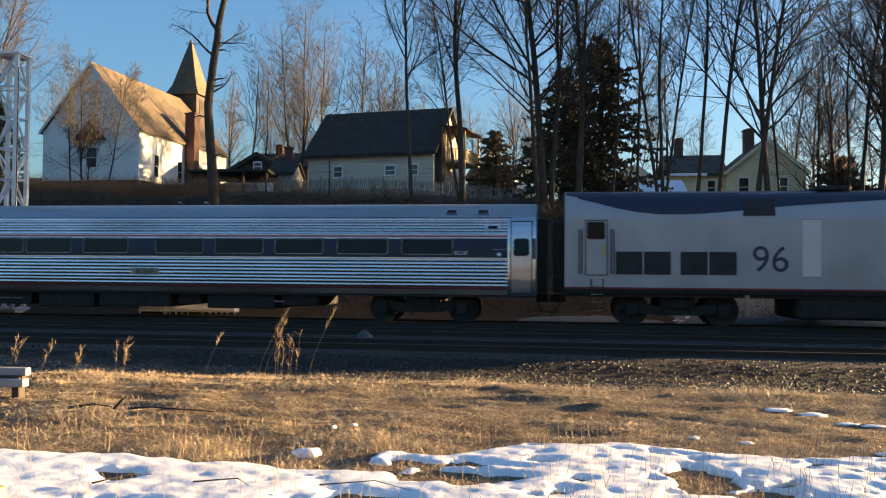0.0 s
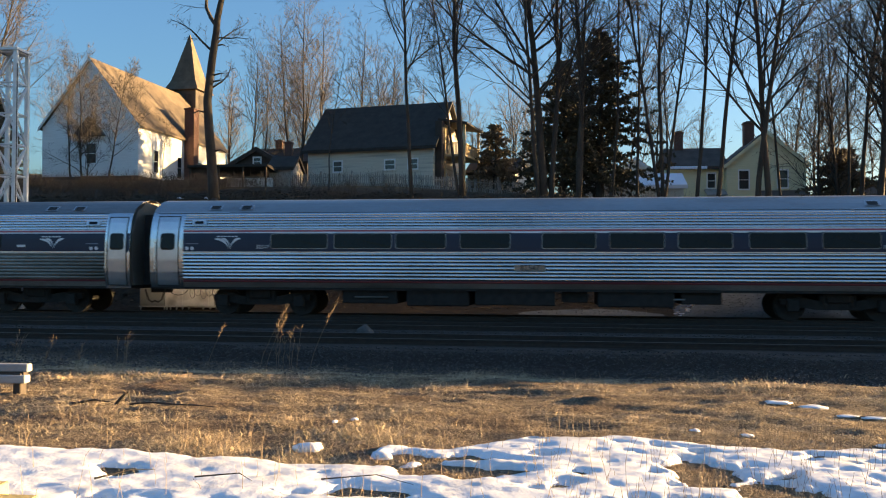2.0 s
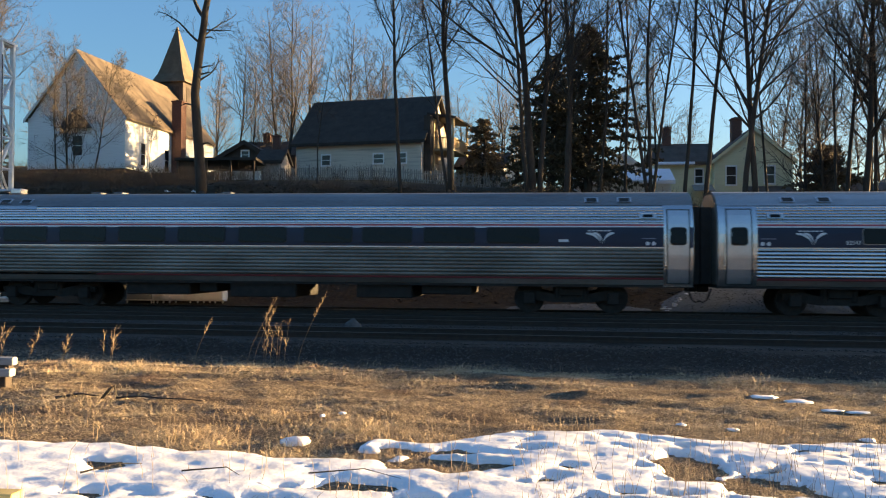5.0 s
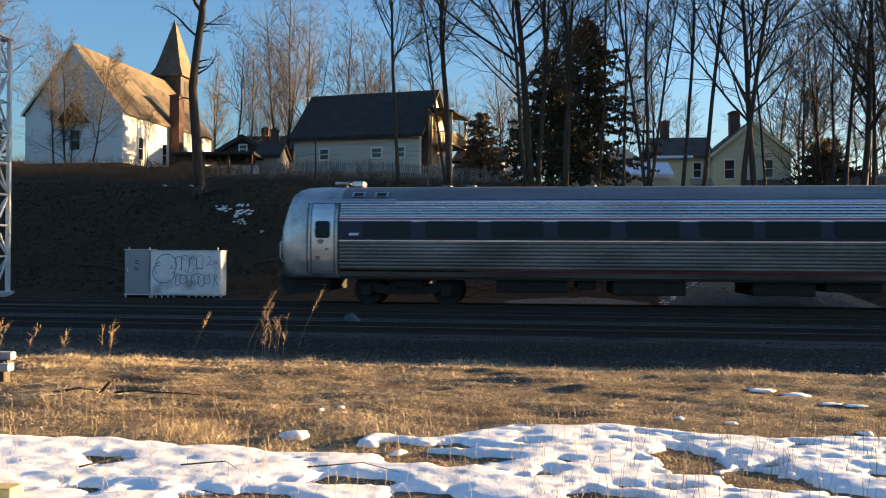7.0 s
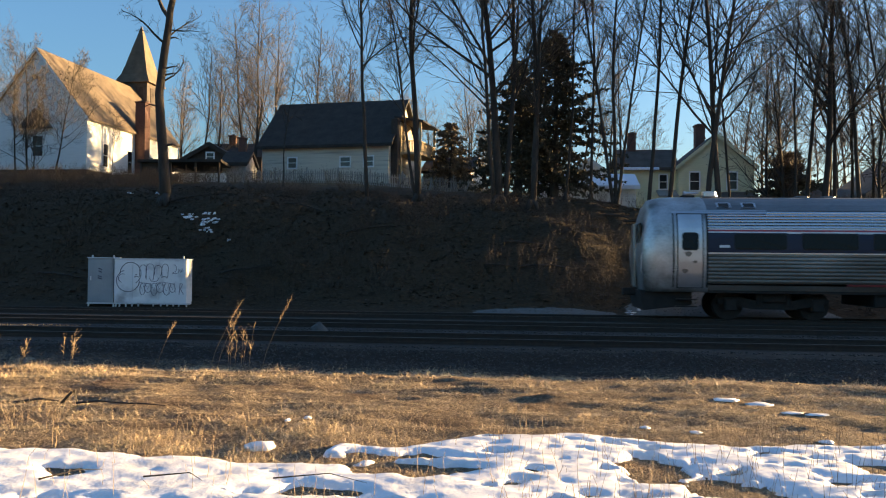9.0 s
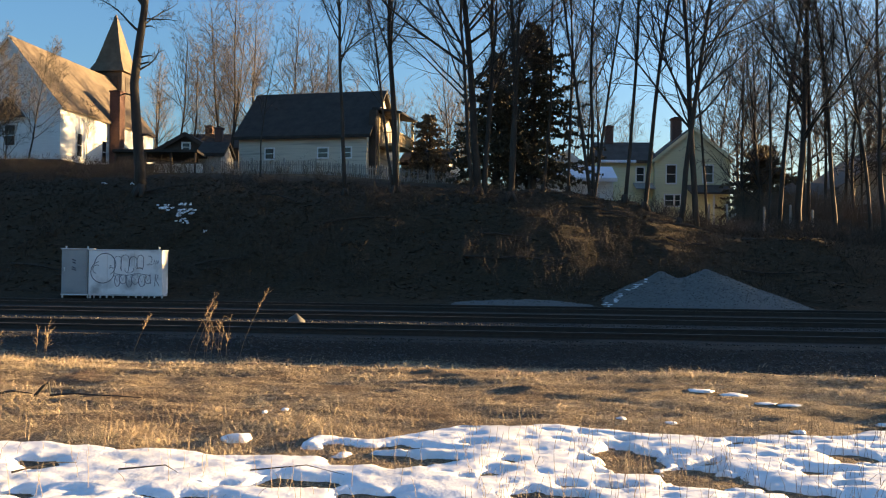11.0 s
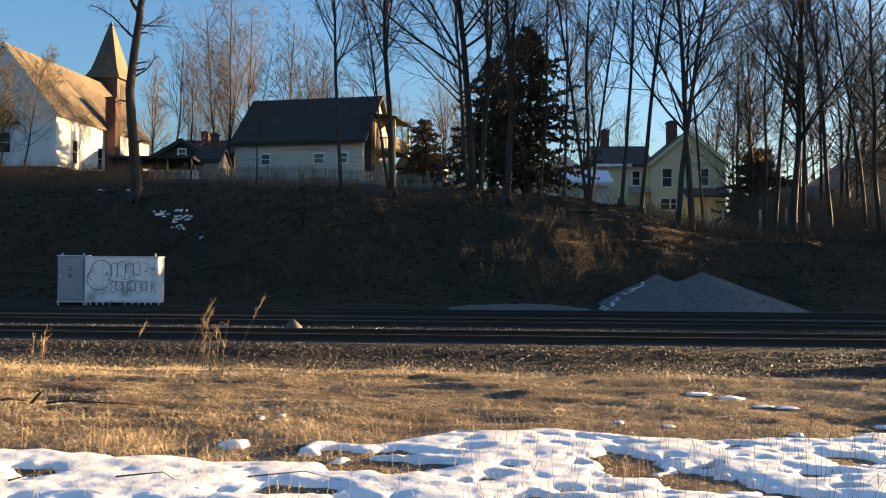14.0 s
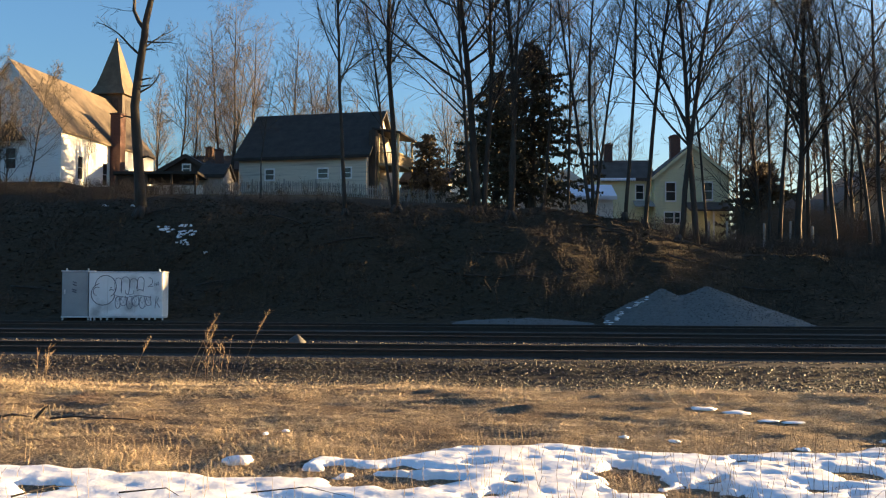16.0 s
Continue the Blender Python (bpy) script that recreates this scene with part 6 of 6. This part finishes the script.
def blades(name, label, count, y0, y1, low, high, lean, seed, thick=1.0, patch=None):
    """Dry grass: bent blades, each of two quads, in tufts."""
    rng = np.random.default_rng(seed)
    rnd = random.Random(seed)
    base, tufts = [], []
    while len(base) < count:
        y = rnd.uniform(y0, y1)
        x = rnd.uniform(-0.76 * y - 0.6, 0.52 * y + 0.6)
        if patch and not patch(x, y):
            continue
        if snow_mask(x, y) > 0.02 and rnd.random() > (0.03 if x > 0.3 else 0.008):
            continue
        rim = float(np.interp(x, [-9, -2, 1, 3, 5, 7], [14.0, 13.7, 13.2, 12.3, 11.4, 11.0])) + 0.8 * fbm(x, 3, 0.35, 4.0, 3)
        if y > rim and rnd.random() > math.exp(-(y - rim) * 1.5):
            continue
        dense = 0.5 + 1.1 * fbm(x, y, 0.9, 21.0, 4)
        if rnd.random() > max(0.12, dense):
            continue
        tuft = rnd.uniform(0.6, 1.4) * (0.75 + 0.7 * max(-0.4, fbm(x, y, 1.3, 31.0, 3)))
        z = ground_z(x, y)
        for _ in range(rnd.choice((2, 4, 6))):
            base.append((x + rnd.gauss(0, 0.05), y + rnd.gauss(0, 0.04), z - 0.01))
            tufts.append(tuft)
    base = np.array(base)
    n = len(base)
    tall = rng.uniform(low, high, n) * np.array(tufts)
    a = rng.uniform(0, 2 * np.pi, n)
    bend = np.abs(rng.normal(lean, 0.35, n))
    out = np.stack([np.cos(a), np.sin(a) * 0.8, np.zeros(n)], 1)
    w = rng.uniform(0.0022, 0.0048, n) * thick * (0.45 + base[:, 1] / 6.5)
    b = rng.uniform(0, 2 * np.pi, n)
    side = np.stack([np.cos(b), np.sin(b), np.zeros(n)], 1) * w[:, None]
    up = np.array([0, 0, 1.0])
    e1, e2 = np.minimum(bend * 0.76, 1.5), np.minimum(bend * 1.5, 1.75)
    mid = base + (out * np.sin(e1)[:, None] + up * np.cos(e1)[:, None]) * (tall * 0.5)[:, None]
    tip = mid + (out * np.sin(e2)[:, None] + up * np.cos(e2)[:, None]) * (tall * 0.5)[:, None]
    v = np.stack([base - side, base + side, mid + side * 0.8, mid - side * 0.8, tip], 1).reshape(-1, 3)
    k = np.arange(n) * 5
    quads = np.stack([k, k + 1, k + 2, k + 3], 1)
    tris = np.stack([k + 3, k + 2, k + 4], 1)
    me = bpy.data.meshes.new(name)
    me.from_pydata(v.tolist(), [], quads.tolist() + tris.tolist())
    me.materials.append(STRAW)
    return tagged(new(name, me), label, "grass", kind="stuff")


blades("matted_grass", "matted dry straw lying flat on the meadow", 290000, 4.6, 15.6, 0.08, 0.24, 2.0, 1, 0.33)
blades("tall_grass", "tufts of taller dry yellow grass", 10000, 5.0, 13.9, 0.06, 0.15, 0.95, 2, 0.32, lambda x, y: fbm(x, y, 0.55, 41.0, 3) > 0.18 or y < 6.9 or (6.6 < y < 8.4 and x < -1.2))
blades("edge_grass", "fringe of dry grass along the gravel", 12000, 11.0, 15.4, 0.05, 0.13, 0.8, 3, 0.36)

# tall dry weeds by the gravel
def weed(x, y, tall, lean, plume, seed):
    rnd = random.Random(seed)
    z = ground_z(x, y)
    w = thing("dry_weed", "tall dry reed with a feathery seed head" if plume else "tall thin dry brown weed stalks", "weed", "dry weeds", at=pose(x, y, z))
    for _ in range(1 if plume else 2):
        g = Geo()
        l = lean + rnd.gauss(0, 0.05)
        h = tall * rnd.uniform(0.82, 1.0)
        ox = rnd.gauss(0, 0.05)
        pts = [Vector((ox + l * h * u ** 1.4, rnd.gauss(0, 0.01), h * u)) for u in (0, 0.3, 0.6, 0.85, 1.0)]
        g.tube(pts, [0.0048, 0.0042, 0.0036, 0.003, 0.0015], 4)
        part("stalk", g, STALK, w, "dry stalk")
        if plume:
            p = Geo()
            for k in range(30):
                u = 0.70 + 0.30 * k / 30
                s = Vector((ox + l * h * u ** 1.4, 0, h * u))
                e = s + Vector((rnd.gauss(0.02, 0.03), rnd.gauss(0, 0.02), rnd.uniform(0.05, 0.11)))
                p.tube([s, e], [0.0020, 0.0009], 3, False)
            tagged(part("seed_head", p, STALK, w, "feathery pale seed head"), kind="stuff")
        else:
            p = Geo()
            for k in range(8):
                u = rnd.uniform(0.3, 1)
                s = Vector((ox + l * h * u ** 1.4, 0, h * u))
                p.tube([s, s + Vector((rnd.gauss(0, 0.05), rnd.gauss(0, 0.05), rnd.uniform(0.05, 0.15)))], [0.004, 0.002], 3, False)
            tagged(part("side_shoot", p, STALK, w, "dry side shoots"), kind="stuff")
    return w


for i, (x, y, tall, lean, plume) in enumerate(((-7.3, 13.3, 0.62, 0.0, False), (-7.22, 13.2, 0.5, 0.05, False), (-5.92, 13.4, 0.92, 0.34, True), (-4.95, 13.4, 1.18, 0.40, True), (-4.85, 13.5, 1.0, 0.30, True),
                                               (-4.62, 13.5, 0.75, 0.05, False), (-4.46, 13.5, 0.72, 0.08, False), (-4.36, 13.4, 0.8, 0.1, False), (-4.22, 13.6, 1.25, 0.34, True), (-9.3, 13.2, 0.6, 0.3, False),
                                               (-8.6, 13.0, 0.6, 0.5, False), (-8.1, 13.2, 0.45, 0.3, False), (-10.1, 13.5, 0.8, 0.1, False))):
    weed(x, y, tall, lean, plume, 100 + i)

# slim upright stems through the snow
rw = random.Random(77)
g = Geo()
for _ in range(620):
    y = rw.uniform(4.9, 8.6)
    x = rw.uniform(-0.7 * y, 0.5 * y) if rw.random() < 0.35 else rw.uniform(-0.2, 0.5 * y)
    h = rw.uniform(0.08, 0.30)
    d = Vector((rw.gauss(0, 0.15), rw.gauss(0, 0.1), 1))
    p = Vector((x, y, ground_z(x, y)))
    g.tube([p, p + d * h * 0.6, p + d * h + Vector((rw.gauss(0, 0.02), 0, 0))], [0.0022, 0.0018, 0.001], 3, False)
thing("dead_stems", "thin dead grass stems poking through snow", "grass", kind="stuff", geo=g, material=STALK)


def branch(label, pts, r, seed):
    rnd = random.Random(seed)
    g = Geo()
    p = [Vector((x, y, ground_z(x, y) + z)) for x, y, z in pts]
    n = len(p)
    g.tube(p, [r * (1 - 0.75 * i / (n - 1)) for i in range(n)], 7)
    return thing("fallen_branch", label, "branch", "fallen branches in grass", geo=g, material=BARK)


branch("dark fallen branch with a raised crook in grass", [(-4.95, 8.85, 0.03), (-4.86, 8.85, 0.13), (-4.80, 8.85, 0.17), (-4.77, 8.84, 0.03), (-4.5, 8.82, 0.05), (-4.2, 8.78, 0.04), (-3.9, 8.72, 0.04), (-3.7, 8.7, 0.03)], 0.020, 1)
branch("dark fallen stick half hidden in grass", [(-5.6, 9.0, 0.03), (-5.3, 9.0, 0.06), (-5.05, 8.98, 0.03)], 0.02, 2)
branch("thin stick lying on snow", [(-2.6, 5.75, 0.10), (-2.3, 5.85, 0.12), (-2.15, 5.7, 0.10)], 0.007, 3)
branch("thin twig bundle lying on snow", [(-3.35, 5.7, 0.08), (-3.15, 5.85, 0.12), (-3.0, 5.95, 0.10)], 0.008, 4)
branch("bent twig lying on snow", [(-1.7, 5.9, 0.10), (-1.3, 5.95, 0.13), (-1.0, 5.8, 0.10)], 0.006, 5)

# pale boulder between the tracks
v, f = stone_mesh(40, 0.8)
(thing("boulder", "pale grey boulder beside the track", "boulder", at=pose(-4.8, 20.6, -0.1), geo=Geo().add([(p * 0.62, q * 0.5, r * 0.6) for p, q, r in v], f), material=surface("dark boulder stone", (0.05, 0.048, 0.045), (0.11, 0.105, 0.10), 0.9, 0, 6), smooth=True))

# low bench of two pale beams on dark legs
bench = thing("timber_bench", "low weathered bench of two pale beams", "bench", at=pose(-6.85, 9.75, ground_z(-6.8, 9.7), 0, 0, 6))
PALE = surface("bleached timber", (0.26, 0.25, 0.25), (0.40, 0.39, 0.38), 0.8, 0, 4, (0.3, 2, 2), 0.4)
part("beam", Geo().box(-1.3, 0.24, -0.10, 0.02, 0.27, 0.37, 0.012), PALE, bench, "pale upper beam")
part("beam", Geo().box(-1.3, 0.26, -0.20, -0.06, 0.14, 0.24, 0.012), PALE, bench, "pale lower beam")
part("cleat", Geo().box(-1.25, 0.20, -0.12, -0.02, 0.235, 0.275, 0.0), DARK_WOOD, bench, "dark gap board")
for lx in (-1.1, 0.08):
    part("leg", Geo().box(lx, lx + 0.10, -0.15, 0.0, -0.08, 0.26, 0.01), DARK_WOOD, bench, "dark stump leg")

# sawn yellow timbers
LUMBER = surface("yellow sawn timber", (0.50, 0.36, 0.13), (0.68, 0.52, 0.22), 0.7, 0, 5, (0.4, 3, 3), 0.3)
for i, (x, y, z, l, a) in enumerate(((-4.0, 5.22, 0.03, 0.42, 4), (-3.72, 5.06, 0.0, 0.5, 2))):
    thing("timber_block", "yellow sawn timber lying on snow", "timber", "sawn timbers", at=pose(x, y, ground_z(x, y) + z, 0, 0, a), geo=Geo().box(-l, l * 0.62, -0.07, 0.07, 0, 0.11, 0.006), material=LUMBER)

# loose stones on the near ballast
rs = random.Random(55)
places = []
while len(places) < 10500:
    y = 12.0 + 5.6 * rs.random()
    x = rs.uniform(-0.74 * y - 0.5, 0.5 * y + 1)
    if y < 13.4 - 0.12 * x + 0.8 * fbm(x, 3, 0.4, 4.0, 2) and rs.random() > 0.06:
        continue
    z = max(ground_z(x, y), -0.135 if abs(y - TRACKS[0]) < 1.7 else -9)
    places.append((x, y, z + 0.006, rs.uniform(0.025, 0.06)))
while len(places) < 14500:
    y = rs.uniform(19.9, 22.4)
    x = rs.uniform(-0.74 * y, 0.5 * y + 1)
    places.append((x, y, max(ground_z(x, y), -0.15 if abs(y - TRACKS[0]) < 1.75 or abs(y - TRACKS[1]) < 1.75 else -9) + 0.01, rs.uniform(0.04, 0.085)))
scatter_stones("ballast_stones", "loose crushed ballast stones with shade in their dark colour", places, BED_STONE)


motions()
